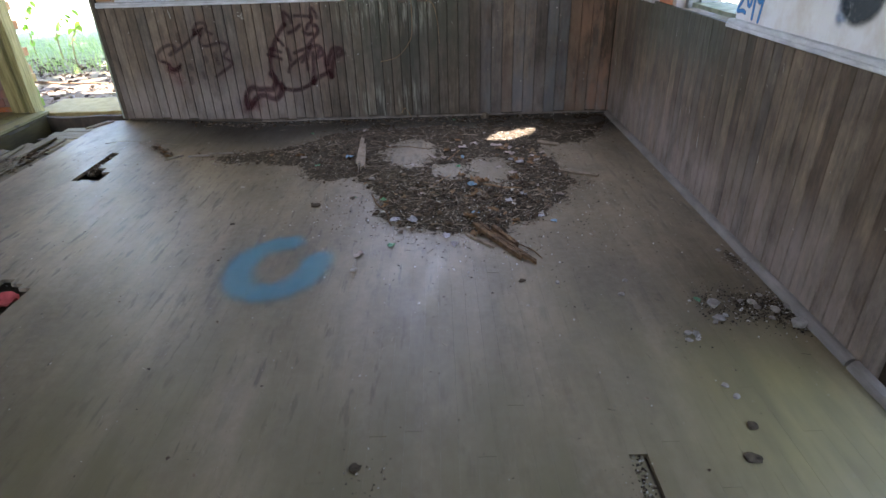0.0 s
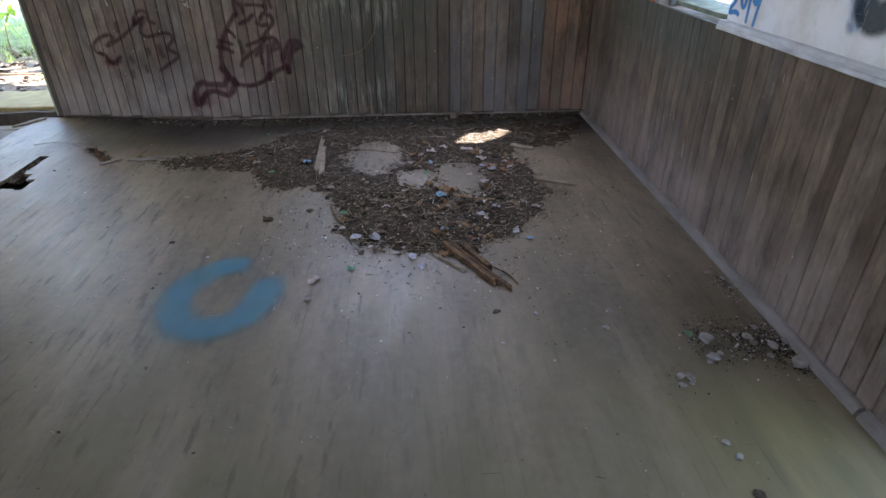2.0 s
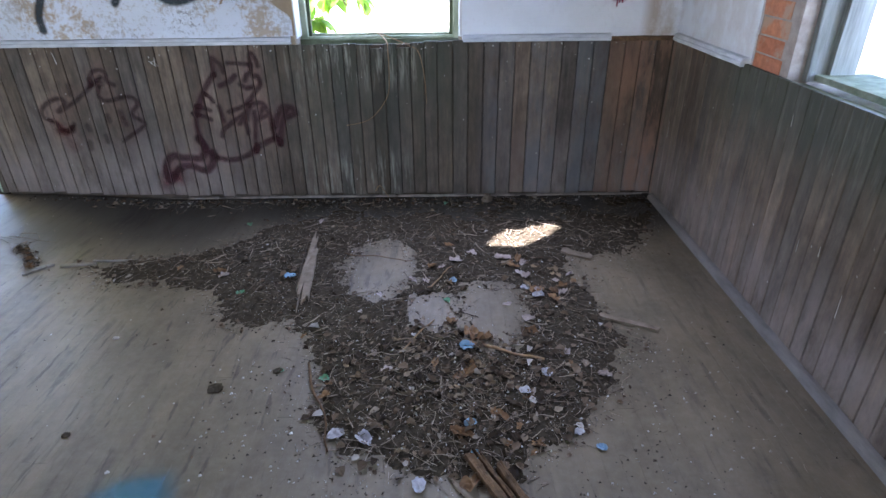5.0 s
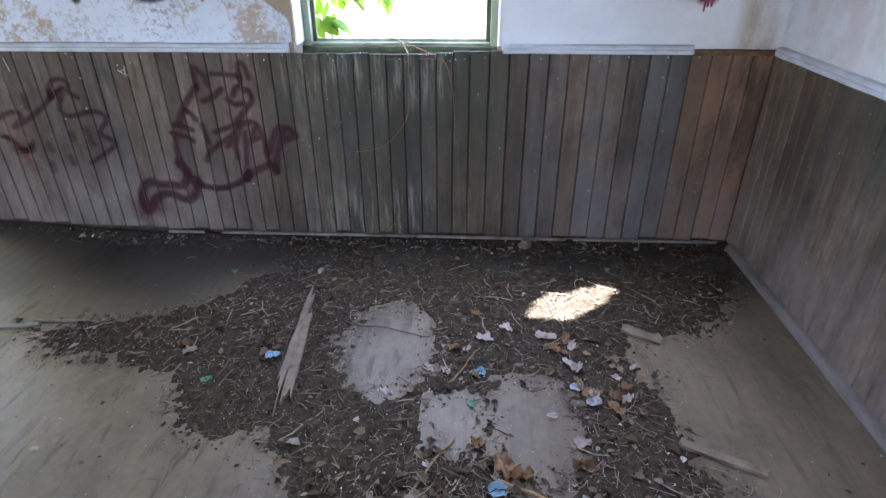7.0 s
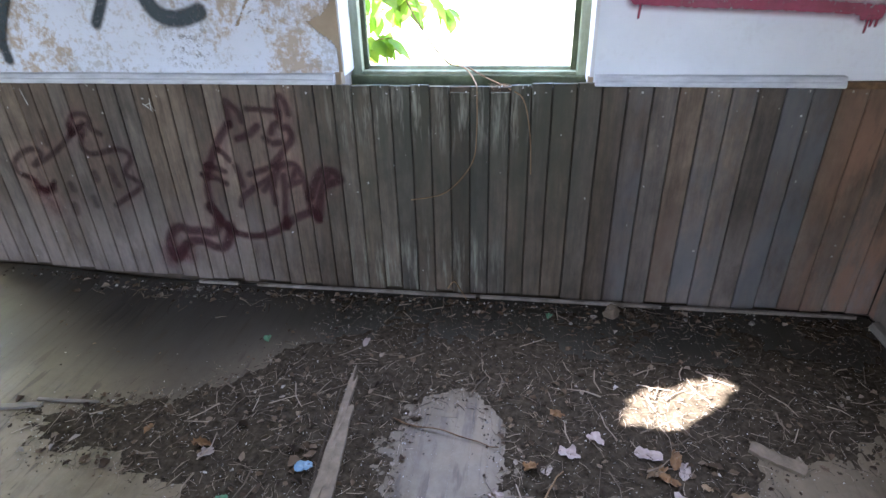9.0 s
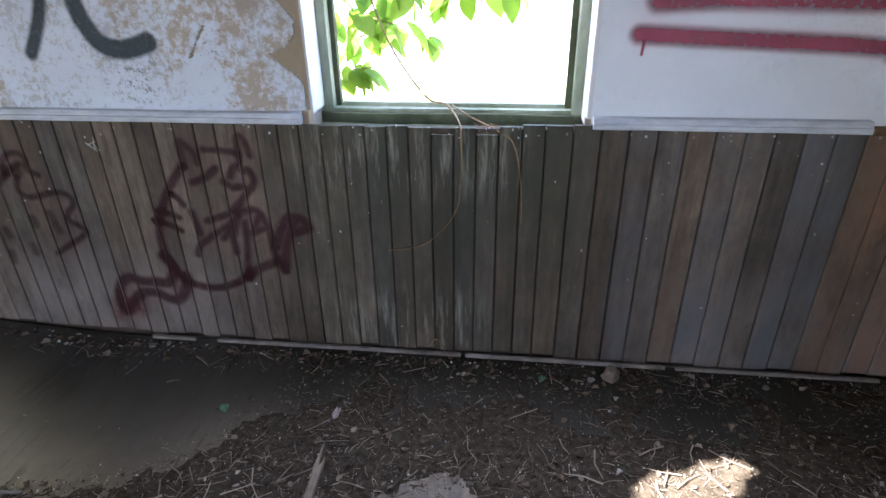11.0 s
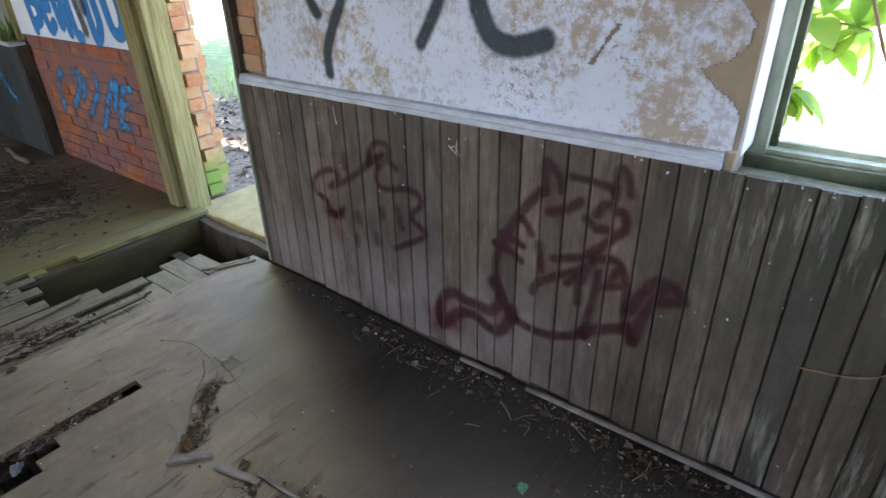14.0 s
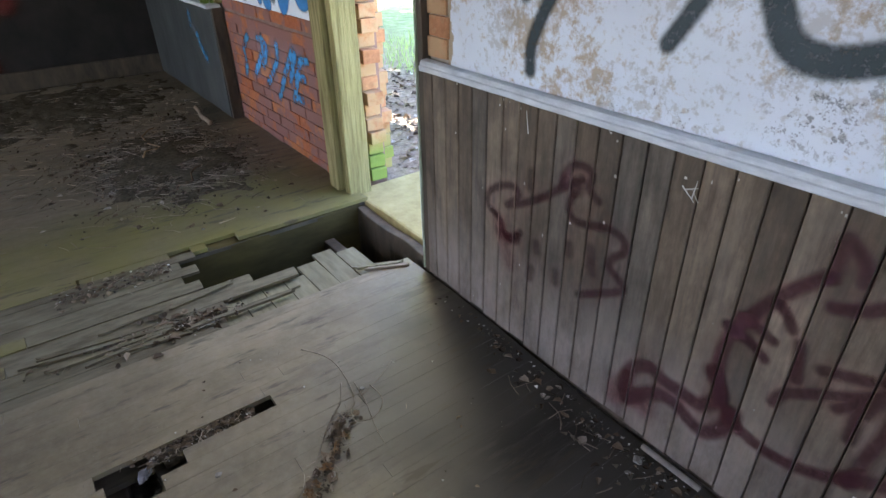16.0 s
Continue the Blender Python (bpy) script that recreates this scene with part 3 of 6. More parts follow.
def build_ceiling():
    """An unseen ceiling, added with a small ragged hole that shapes the sun patch."""
    top = 2.9
    c = Vector((0.56, 4.40, 0.02)) - SUN_WAY * ((top + 0.01 - 0.02) / -SUN_WAY.z)
    ang = math.atan2(0.23, 0.43)
    random.seed(5)
    ring = []
    for k in range(28):
        t = 2 * math.pi * k / 28
        r = 1 + random.uniform(-0.13, 0.16)
        u, v = 0.235 * math.cos(t) * r, 0.082 * math.sin(t) * r * (1.15 if math.cos(t) < 0 else 0.9)
        ring.append((c.x + u * math.cos(ang) - v * math.sin(ang), c.y + u * math.sin(ang) + v * math.cos(ang)))
    x0, x1, y0, y1 = -7.7, 1.8, -2.35, 5.4
    outer = []
    for k in range(28):
        t = 2 * math.pi * k / 28 + ang
        dx, dy = math.cos(t), math.sin(t)
        s = min(((x1 if dx > 0 else x0) - c.x) / dx if abs(dx) > 1e-6 else 1e9, ((y1 if dy > 0 else y0) - c.y) / dy if abs(dy) > 1e-6 else 1e9)
        outer.append((c.x + dx * s, c.y + dy * s))
    verts, faces = [], []
    for z in (top, top + 0.02):
        verts += [(x, y, z) for x, y in ring] + [(x, y, z) for x, y in outer]
    for k in range(28):
        n = (k + 1) % 28
        faces += [(k, 28 + k, 28 + n, n), (56 + k, 56 + n, 84 + n, 84 + k), (k, n, 56 + n, 56 + k)]
    # corners beyond the fan
    for cx, cy in ((x0, y0), (x0, y1), (x1, y0), (x1, y1)):
        best = sorted(range(28), key=lambda k: (outer[k][0] - cx) ** 2 + (outer[k][1] - cy) ** 2)
        a = [k for k in best if abs(outer[k][0] - cx) < 1e-6][0]
        b = [k for k in best if abs(outer[k][1] - cy) < 1e-6][0]
        i = len(verts)
        verts += [(cx, cy, top), (cx, cy, top + 0.02)]
        faces += [(28 + a, i, 28 + b), (84 + a, i + 1, 84 + b)]
    tagged(new("ceiling", mesh_of("ceiling", verts, faces, M_CEIL)), "unseen ceiling with a small hole made for the sun patch", "ceiling", kind="structure")


build_ceiling()


# ---- plaster, rails and wainscot ----
def ragged_sheet(name, u0, u1, v0, v1, keep, place, thick, mat, parent, cell=0.012):
    """A coat of plaster with a broken outline: cells kept where keep(u, v) says so, with real edges."""
    nu, nv = int(round((u1 - u0) / cell)), int(round((v1 - v0) / cell))
    ok = [[keep(u0 + (i + 0.5) * cell, v0 + (j + 0.5) * cell) for j in range(nv)] for i in range(nu)]
    index, verts, faces = {}, [], []

    def vert(i, j, k):
        if (i, j, k) not in index:
            index[i, j, k] = len(verts)
            verts.append(place(u0 + i * cell, v0 + j * cell, thick * k))
        return index[i, j, k]

    for i in range(nu):
        for j in range(nv):
            if not ok[i][j]:
                continue
            faces.append((vert(i, j, 1), vert(i + 1, j, 1), vert(i + 1, j + 1, 1), vert(i, j + 1, 1)))
            for di, dj, a, b in ((-1, 0, (0, 1), (0, 0)), (1, 0, (1, 0), (1, 1)), (0, -1, (0, 0), (1, 0)), (0, 1, (1, 1), (0, 1))):
                if not (0 <= i + di < nu and 0 <= j + dj < nv) or not ok[i + di][j + dj]:
                    p, q = (i + a[0], j + a[1]), (i + b[0], j + b[1])
                    faces.append((vert(*p, 1), vert(*p, 0), vert(*q, 0), vert(*q, 1)))
    return part(name, mesh_of(name, verts, faces, mat), mat, parent)


def rag(u, v, s=5.0, seed=0.0):
    return noise.fractal((u * s + seed, v * s, seed), 0.9, 2.1, 4)


part("undercoat", boxes((-2.62, -0.742, 5.062, 5.07, 0.98, 2.9)), M_UNDER, north)


def plaster_edge(z):
    """How far the white coat reaches towards the window, by height."""
    steps = [(0.95, -0.752), (1.10, -0.757), (1.13, -0.775), (1.167, -0.833), (1.204, -0.866), (1.228, -0.80), (1.27, -0.772), (1.31, -0.764), (1.345, -0.79), (1.40, -0.84), (2.1, -0.80)]
    for (a, u), (b, v) in zip(steps, steps[1:]):
        if a <= z < b:
            return u + (v - u) * (z - a) / (b - a)
    return -0.80


def gouge_at(z):
    return -1.15 + 0.07 * (z - 1.185) / 0.11


ragged_sheet("peeling_plaster", -2.62, -0.735, 0.99, 2.0,
             lambda x, z: x > -2.585 + 0.02 * rag(x, z, 9) and x < plaster_edge(z) + 0.008 * rag(x, z, 16) and not (1.185 < z < 1.297 and abs(x - gouge_at(z)) < 0.009 + 0.007 * rag(x, z, 14)),
             lambda u, v, k: (u, 5.062 - k, v), 0.009, M_PLASTER, north, 0.006)
part("upper_plaster", boxes((-2.62, -0.80, 5.053, 5.062, 2.0, 2.9), (0.235, 1.50, 5.05, 5.07, 0.98, 2.9), (-0.742, 0.235, 5.05, 5.07, 2.35, 2.9)), M_PLASTER_SOUND, north)
part("plaster_return", boxes((-0.747, -0.733, 5.068, 5.21, 0.995, 2.35), (0.22, 0.25, 5.053, 5.21, 0.96, 2.35), bevel=0.006), M_WHITE, north, "white plaster window reveal, whitened for the sky's light")
part("inner_plaster", boxes((1.50, 1.52, 4.16, 5.07, 0.98, 2.9), (1.50, 1.52, 1.46, 3.05, 0.98, 2.9), (1.50, 1.52, 3.05, 4.16, 2.35, 2.9), (1.50, 1.52, 0.46, 1.46, 2.12, 2.9)), M_PLASTER_SOUND, east)


def rail(name, u0, u1, along_x, parent, mat=M_RAIL):
    """A moulded chair rail: a flat fillet below and a rounded nosing above."""
    prof = [(0.0, 0.972), (-0.016, 0.972), (-0.019, 0.976), (-0.019, 0.990), (-0.014, 0.993), (-0.014, 1.0), (-0.010, 1.008), (0.0, 1.010), (0.02, 1.010), (0.02, 0.972)]
    n = max(2, int((u1 - u0) / 0.08))
    verts, faces = [], []
    for i in range(n + 1):
        u = u0 + (u1 - u0) * i / n
        for d, z in prof:
            w = 0.0018 * noise.noise((u * 6, z * 40, 1.0))
            verts.append((u, WALL_Y + d + w, z + w) if along_x else (WALL_X + d + w, u, z + w))
    k = len(prof)
    for i in range(n):
        for j in range(k):
            faces.append((i * k + j, i * k + (j + 1) % k, (i + 1) * k + (j + 1) % k, (i + 1) * k + j))
    faces += [tuple(range(k)), tuple(range(n * k, n * k + k))[::-1]]
    return part(name, mesh_of(name, verts, faces, mat), mat, parent, "chipped white painted chair rail")


rail("chair_rail", -2.74, -0.765, True, north)
rail("chair_rail", 0.24, 1.105, True, north)
part("bare_batten", rough_box(1.108, 1.478, 5.016, 5.05, 0.968, 0.992, 8, 0.004, 17, 0), M_LOG, north, "rust-brown bare batten where the rail is gone")
rail("chair_rail", 4.17, 5.005, False, east)
rail("chair_rail", 1.50, 3.06, False, east)

BW = 0.0792


def board_mesh(width, length, bead=True):
    """A matchboard with chamfered edges and a run of steps along it."""
    h, t, c = width / 2 - 0.0019, 0.016, 0.0028
    prof = [(-h, 0.0), (-h, -t + c), (-h + c, -t), (h - c, -t), (h, -t + c), (h, 0.0)]
    verts = [(x, y, z) for z in (0.0, 1.0) for x, y in prof]
    k = len(prof)
    faces = [(j, (j + 1) % k, k + (j + 1) % k, k + j) for j in range(k)] + [tuple(range(k))[::-1], tuple(range(k, 2 * k))]
    return mesh_of("wainscot_board", verts, faces, M_WAIN)


WAIN = board_mesh(BW, 1.0)
random.seed(11)
x = -0.784 - 25 * BW + BW / 2 + 0.02
while x < WALL_X - 0.05:
    left = x < -1.4
    z0 = (0.028 + 0.042 * smooth01((-1.5 - x) / 1.2) if left else 0.026 - 0.010 * smooth01((x + 0.7) / 1.5)) + random.uniform(-0.008, 0.008)
    z1 = 0.973
    if -0.78 < x < 0.235:
        z1 = 0.966 + 0.012 * smooth01((x + 0.1) / 0.2) + random.uniform(-0.004, 0.004) - (0.026 if -0.28 < x < -0.20 or -0.17 < x < -0.04 else 0.0)
    if x < -2.70:
        x = -0.784 - 23.5 * BW
    ob = part("wainscot_board", WAIN, None, north)
    ob.location = (x, WALL_Y + 0.016 + random.uniform(-0.0012, 0.0012), z0)
    wide = 1.17 if x > 0.1 else 1.0
    ob.location.x = x + ((wide - 1) * BW / 2 if wide > 1 else 0.0)
    ob.scale = (wide, 1, z1 - z0)
    ob.rotation_euler = (0, 0, random.uniform(-0.012, 0.012))
    x += BW * wide
edge = x - BW / 2
if WALL_X - edge > 0.012:
    ob = part("wainscot_board", WAIN, None, north)
    ob.location, ob.scale = ((edge + WALL_X - 0.002) / 2, WALL_Y + 0.0165, 0.03), ((WALL_X - 0.002 - edge) / BW, 1, 0.943)
ob = part("wainscot_board", WAIN, None, north)
ob.location, ob.scale = (-2.7155, WALL_Y + 0.016, 0.068), (0.060 / BW, 1, 0.905)
y = 1.50 + BW / 2
while y < 4.99:
    z1 = 0.985 if 3.06 < y < 4.17 else 0.973
    z0 = 0.012 + random.uniform(-0.004, 0.006)
    ob = part("wainscot_board", WAIN, None, east)
    ob.location = (WALL_X + 0.016 + random.uniform(-0.001, 0.001), y, z0)
    ob.scale = (1, 1, z1 - z0)
    ob.rotation_euler = (0, 0, radians(-90) + random.uniform(-0.01, 0.01))
    y += BW
edge = y - BW / 2
if WALL_Y - edge > 0.012:
    ob = part("wainscot_board", WAIN, None, east)
    ob.location, ob.scale = (WALL_X + 0.0165, (edge + WALL_Y + 0.004) / 2, 0.014), ((WALL_Y + 0.004 - edge) / BW, 1, 0.959)
    ob.rotation_euler = (0, 0, radians(-90))
part("wall_ground_strip", boxes((-2.742, 1.52, 5.048, 5.068, 0.0, 0.96), (1.50, 1.52, 1.46, 5.04, -0.02, 0.96)), M_DARKWOOD, north)


def shoe(name, pts, size, mat, parent, seed, lift=0.0):
    """Quarter-round moulding with small dents."""
    verts, faces = [], []
    n = 24
    (ax, ay), (bx, by), (ox, oy) = pts
    prof = [(0, 0), (1, 0), (0.92, 0.4), (0.7, 0.75), (0.4, 0.93), (0, 1)]
    for i in range(n + 1):
        t = i / n
        x, y = ax + (bx - ax) * t, ay + (by - ay) * t
        for d, h in prof:
            s = size * (1 + 0.08 * noise.noise((t * 19, seed, d)))
            verts.append((x + ox * d * s, y + oy * d * s, fz(x) + 0.002 + h * s + lift * (1 - 0.6 * smooth01((x + 0.7) / 1.5))))
    k = len(prof)
    for i in range(n):
        for j in range(k):
            faces.append((i * k + j, i * k + (j + 1) % k, (i + 1) * k + (j + 1) % k, (i + 1) * k + j))
    faces += [tuple(range(k)), tuple(range(n * k, n * k + k))]
    return tagged(part(name, mesh_of(name, verts, faces, mat), mat, parent), "dusty quarter-round moulding at the wall's foot")


shoe("shoe_moulding", ((1.478, 1.60), (1.478, 4.95), (-1, 0)), 0.034, M_MOLD, east, 1.0)
shoe("shoe_moulding", ((1.478, 0.2), (1.478, 1.585), (-1, 0)), 0.036, M_MOLD, east, 2.0)
shoe("shoe_moulding", ((-1.26, 5.012), (-0.20, 5.012), (0, -1)), 0.013, M_FOOT, north, 3.0, 0.010)
shoe("shoe_moulding", ((-0.18, 5.012), (0.62, 5.012), (0, -1)), 0.013, M_FOOT, north, 4.0, 0.010)
shoe("shoe_moulding", ((0.66, 5.012), (1.42, 5.012), (0, -1)), 0.013, M_FOOT, north, 5.0, 0.010)
shoe("shoe_moulding", ((-1.56, 5.012), (-1.36, 5.012), (0, -1)), 0.013, M_FOOT, north, 6.0, 0.010)

# ---- windows ----
w1 = tagged(new("window_1", None), "empty window frame with flaking green-white paint", "window", kind="structure")
part("window_frame", rough_box(-0.745, -0.700, 5.21, 5.30, 0.94, 2.35, 10, 0.002, 1), M_FRAME, w1)
part("window_frame", rough_box(0.185, 0.25, 5.21, 5.30, 0.94, 2.35, 10, 0.002, 2), M_FRAME, w1)
part("window_frame", rough_box(-0.77, 0.25, 5.20, 5.32, 0.925, 0.972, 8, 0.003, 3, 0), M_FRAMEDARK, w1)
part("window_frame", rough_box(-0.705, 0.185, 5.215, 5.31, 0.973, 0.986, 8, 0.001, 3, 0), M_FRAME, w1)
part("window_frame", rough_box(-0.77, 0.25, 5.20, 5.30, 2.29, 2.36, 8, 0.002, 3, 0), M_FRAME, w1)
part("stop_bead", rough_box(-0.705, -0.682, 5.25, 5.28, 0.985, 2.29, 8, 0.001, 4), M_FRAMEDARK, w1)
part("stop_bead", rough_box(0.163, 0.185, 5.25, 5.28, 0.985, 2.29, 8, 0.001, 5), M_FRAMEDARK, w1)
part("stop_bead", rough_box(-0.68, 0.163, 5.25, 5.275, 0.985, 1.0, 8, 0.001, 5, 0), M_FRAME, w1)
part("window_sill", rough_box(-0.79, 0.24, 5.055, 5.20, 0.90, 0.932, 8, 0.006, 6, 0), M_FRAMEDARK, w1, "dark mouldy rotten sill board")
part("putty_lump", rough_box(-0.765, -0.735, 5.045, 5.085, 0.965, 1.015, 3, 0.012, 8), M_UNDER, w1)
part("putty_lump", rough_box(0.215, 0.245, 5.05, 5.08, 0.955, 1.0, 3, 0.01, 9), M_UNDER, w1)
w2 = tagged(new("window_2", None), "broken window frame with a damp wooden sill", "window", kind="structure")
part("window_frame", rough_box(1.57, 1.69, 3.84, 3.90, 0.97, 2.35, 10, 0.003, 11), M_GREYFRAME, w2)
part("window_frame", rough_box(1.64, 1.74, 3.805, 3.838, 0.97, 2.35, 10, 0.003, 12), M_GREYFRAME, w2)
part("window_frame", rough_box(1.60, 1.72, 3.05, 3.12, 0.98, 2.35, 10, 0.002, 13), M_GREYFRAME, w2)
part("window_frame", rough_box(1.60, 1.72, 3.12, 3.80, 2.27, 2.35, 4, 0.002, 13, 1), M_FRAME, w2)
part("window_sill", rough_box(1.60, 1.82, 3.05, 3.835, 0.978, 1.003, 8, 0.004, 14, 1), M_SILL, w2)
part("inner_ledge", rough_box(1.50, 1.60, 3.06, 4.12, 0.925, 0.957, 8, 0.005, 15, 1), M_FRAMEDARK, w2)
part("plaster_return", boxes((1.505, 1.60, 3.035, 3.05, 0.97, 2.35)), M_PLASTER_SOUND, w2)

# ---- doorway to the garden ----
d1 = tagged(new("door_1", None), "open garden doorway with mossy weathered timber frame", "doorway", kind="structure")
part("door_jamb", rough_box(-3.64, -3.585, 5.09, 5.225, 0.06, 2.25, 14, 0.005, 20), M_POST, d1, "mossy yellow-green jamb board")
part("door_casing", rough_box(-3.76, -3.65, 5.055, 5.11, 0.14, 2.3, 14, 0.004, 21), M_POST, d1)
part("door_jamb", rough_box(-2.780, -2.747, 5.035, 5.07, 0.06, 2.25, 14, 0.004, 22), M_DARKWOOD, d1, "dark damp jamb with a pale edge")
part("door_jamb", rough_box(-2.780, -2.744, 5.072, 5.20, 0.06, 2.25, 14, 0.003, 27), M_DARKWOOD, d1)
part("jamb_edge", rough_box(-2.792, -2.781, 5.03, 5.10, 0.07, 2.25, 14, 0.002, 23), M_FRAME, d1)
part("door_head", rough_box(-3.66, -2.78, 5.10, 5.25, 2.2, 2.25, 4, 0.003, 24, 0), M_POST, d1)
bm = rough_box(-3.66, -2.80, 5.13, 5.66, -0.02, 0.115, 10, 0.008, 25, 0)
part("doorstep", bm, M_CONC, d1, "worn concrete doorstep, pale and mossy")
part("sill_beam", rough_box(-3.5, -2.80, 5.07, 5.125, -0.30, 0.085, 14, 0.014, 26, 0), M_DARKWOOD, d1, "rotten timber sill under the step")

# ---- boards of the floor ----
SUBZ = -0.024
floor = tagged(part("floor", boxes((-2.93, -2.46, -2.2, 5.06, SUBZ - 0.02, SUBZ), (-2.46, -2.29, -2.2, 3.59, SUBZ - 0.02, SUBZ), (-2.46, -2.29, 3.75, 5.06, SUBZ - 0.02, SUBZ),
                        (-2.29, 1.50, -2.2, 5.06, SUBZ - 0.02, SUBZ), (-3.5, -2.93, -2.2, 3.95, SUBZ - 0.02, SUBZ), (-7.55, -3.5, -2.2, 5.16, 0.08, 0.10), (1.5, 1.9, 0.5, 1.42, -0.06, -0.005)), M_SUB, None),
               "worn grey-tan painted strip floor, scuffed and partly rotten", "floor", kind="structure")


def strip_mesh(w=0.0578, t=0.02, c=0.0003):
    h = w / 2
    prof = [(-h, -t), (-h, -c), (-h + c, 0), (h - c, 0), (h, -c), (h, -t)]
    verts = [(x, y, z) for y in (0.0, 1.0) for x, z in prof]
    k = len(prof)
    faces = [(k + j, k + (j + 1) % k, (j + 1) % k, j) for j in range(k)] + [tuple(range(k)), tuple(range(k, 2 * k))[::-1]]
    return mesh_of("floor_board", verts, faces, M_FLOOR)


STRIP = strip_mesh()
GAPS = [(-2.46, -2.41, 3.70, 4.08), (-2.46, -2.29, 3.58, 3.77), (-2.16, -1.95, 2.10, 2.30), (0.53, 0.60, 0.96, 1.25)]


def lay(x, y0, y1, lift=0.0):
    if y1 - y0 < 0.03:
        return
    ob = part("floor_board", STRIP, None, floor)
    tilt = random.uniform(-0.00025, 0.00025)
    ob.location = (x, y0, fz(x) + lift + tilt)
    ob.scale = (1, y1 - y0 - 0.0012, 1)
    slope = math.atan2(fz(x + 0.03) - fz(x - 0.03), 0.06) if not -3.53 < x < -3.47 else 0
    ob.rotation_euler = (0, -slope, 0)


random.seed(3)
x = -2.90
while x < 1.47:
    cuts = [-2.2, random.uniform(-0.6, 1.6), random.uniform(2.2, 4.4), 5.03]
    for a, b in zip(cuts[:-1], cuts[1:]):
        pieces = [(a, b)]
        for gx0, gx1, gy0, gy1 in GAPS:
            if gx0 < x < gx1:
                g0, g1 = gy0 + random.uniform(-0.06, 0.05), gy1 + random.uniform(-0.05, 0.07)
                pieces = [q for p0, p1 in pieces for q in ((p0, min(p1, g0)), (max(p0, g1), p1)) if q[1] - q[0] > 0.03]
        for p in pieces:
            lay(x, *p)
    x += 0.058
ROT = STRIP.copy()
ROT.name = "rotten_board"
ROT.materials.clear()
ROT.materials.append(M_ROT)
ends = [4.17, 4.18, 4.20, 4.55, 4.36, 4.16, 4.10, 4.18, 4.12, 4.2]
starts = [2.92, 3.30, 3.05, 3.42, 3.15, 3.5, 3.1, 3.3, 3.0, 3.2]
for k, end in enumerate(ends):
    x = -2.96 - 0.058 * k
    slope = math.atan2(fz(x + 0.03) - fz(x - 0.03), 0.06)
    for a, b in ((-2.2, starts[k]), (starts[k] + 0.002, end)):
        ob = part("rotten_board", ROT if a > 0 else STRIP, None, floor)
        ob.location = (x, a, fz(x) - (0.002 * random.random() if a > 0 else 0))
        ob.scale = (0.97 + 0.03 * random.random() if a > 0 else 1, b - a, 0.7)
        ob.rotation_euler = (random.uniform(-0.006, 0.0) if a > 0 else 0, -slope + (random.uniform(-0.008, 0.008) if a > 0 else 0), random.uniform(-0.004, 0.004) if a > 0 else 0)
x = -3.53
while x > -7.5:
    if x > -3.55:
        lay(x, -2.2, 3.72)
        lay(x, 3.73, 4.10, -0.004)
        lay(x, 4.20, 4.27, -0.006)
        lay(x, 4.42, 5.15)
    else:
        lay(x, -2.2, 5.15)
    x -= 0.058
SUBB = bpy.data.meshes.new("subfloor_board")
boxes((-0.5, 0.5, -0.05, 0.05, -0.018, 0.0), bevel=0.003).to_mesh(SUBB)
SUBB.materials.append(M_SUBPALE)
random.seed(9)
for i in range(7):
    ob = part("subfloor_board", SUBB, None, floor)
    ln = 0.30 - 0.02 * random.random() - (0.08 if i in (0, 3) else 0) + (0.05 if i == 5 else 0)
    ob.location = (-2.92 - ln / 2, 4.22 + i * 0.103, 0.036 + 0.003 * random.random())
    ob.scale = (ln, 1, 1)
    ob.rotation_euler = (0, 0.0, random.uniform(-0.02, 0.02))
# timbers that show in the hole
part("packed_litter", boxes((0.534, 0.598, 0.97, 1.24, -0.03, -0.010)), M_SUBPALE, floor, "dusty litter packed in a floor slot")
part("packed_litter", boxes((-2.464, -2.408, 3.78, 4.08, 0.0, fz(-2.436) - 0.013)), M_DIRT, floor, "dark litter packed in a floor slot")
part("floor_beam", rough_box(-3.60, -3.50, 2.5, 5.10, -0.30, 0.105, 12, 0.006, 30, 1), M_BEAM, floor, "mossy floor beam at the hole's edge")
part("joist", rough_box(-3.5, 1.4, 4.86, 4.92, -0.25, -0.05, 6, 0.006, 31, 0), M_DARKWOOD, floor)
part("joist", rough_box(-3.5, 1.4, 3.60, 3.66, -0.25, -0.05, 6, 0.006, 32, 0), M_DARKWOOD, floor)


# ---- bricks ----
def brick_mesh(name, l, d, h, mat, seed):
    bm = boxes((-l / 2, l / 2, -d / 2, d / 2, -h / 2, h / 2), bevel=0.004)
    for v in bm.verts:
        v.co += noise.noise_vector(v.co * 30 + Vector((seed, 0, 0))) * 0.004
    me = bpy.data.meshes.new(name)
    bm.to_mesh(me)
    bm.free()
    me.materials.append(mat)
    return me


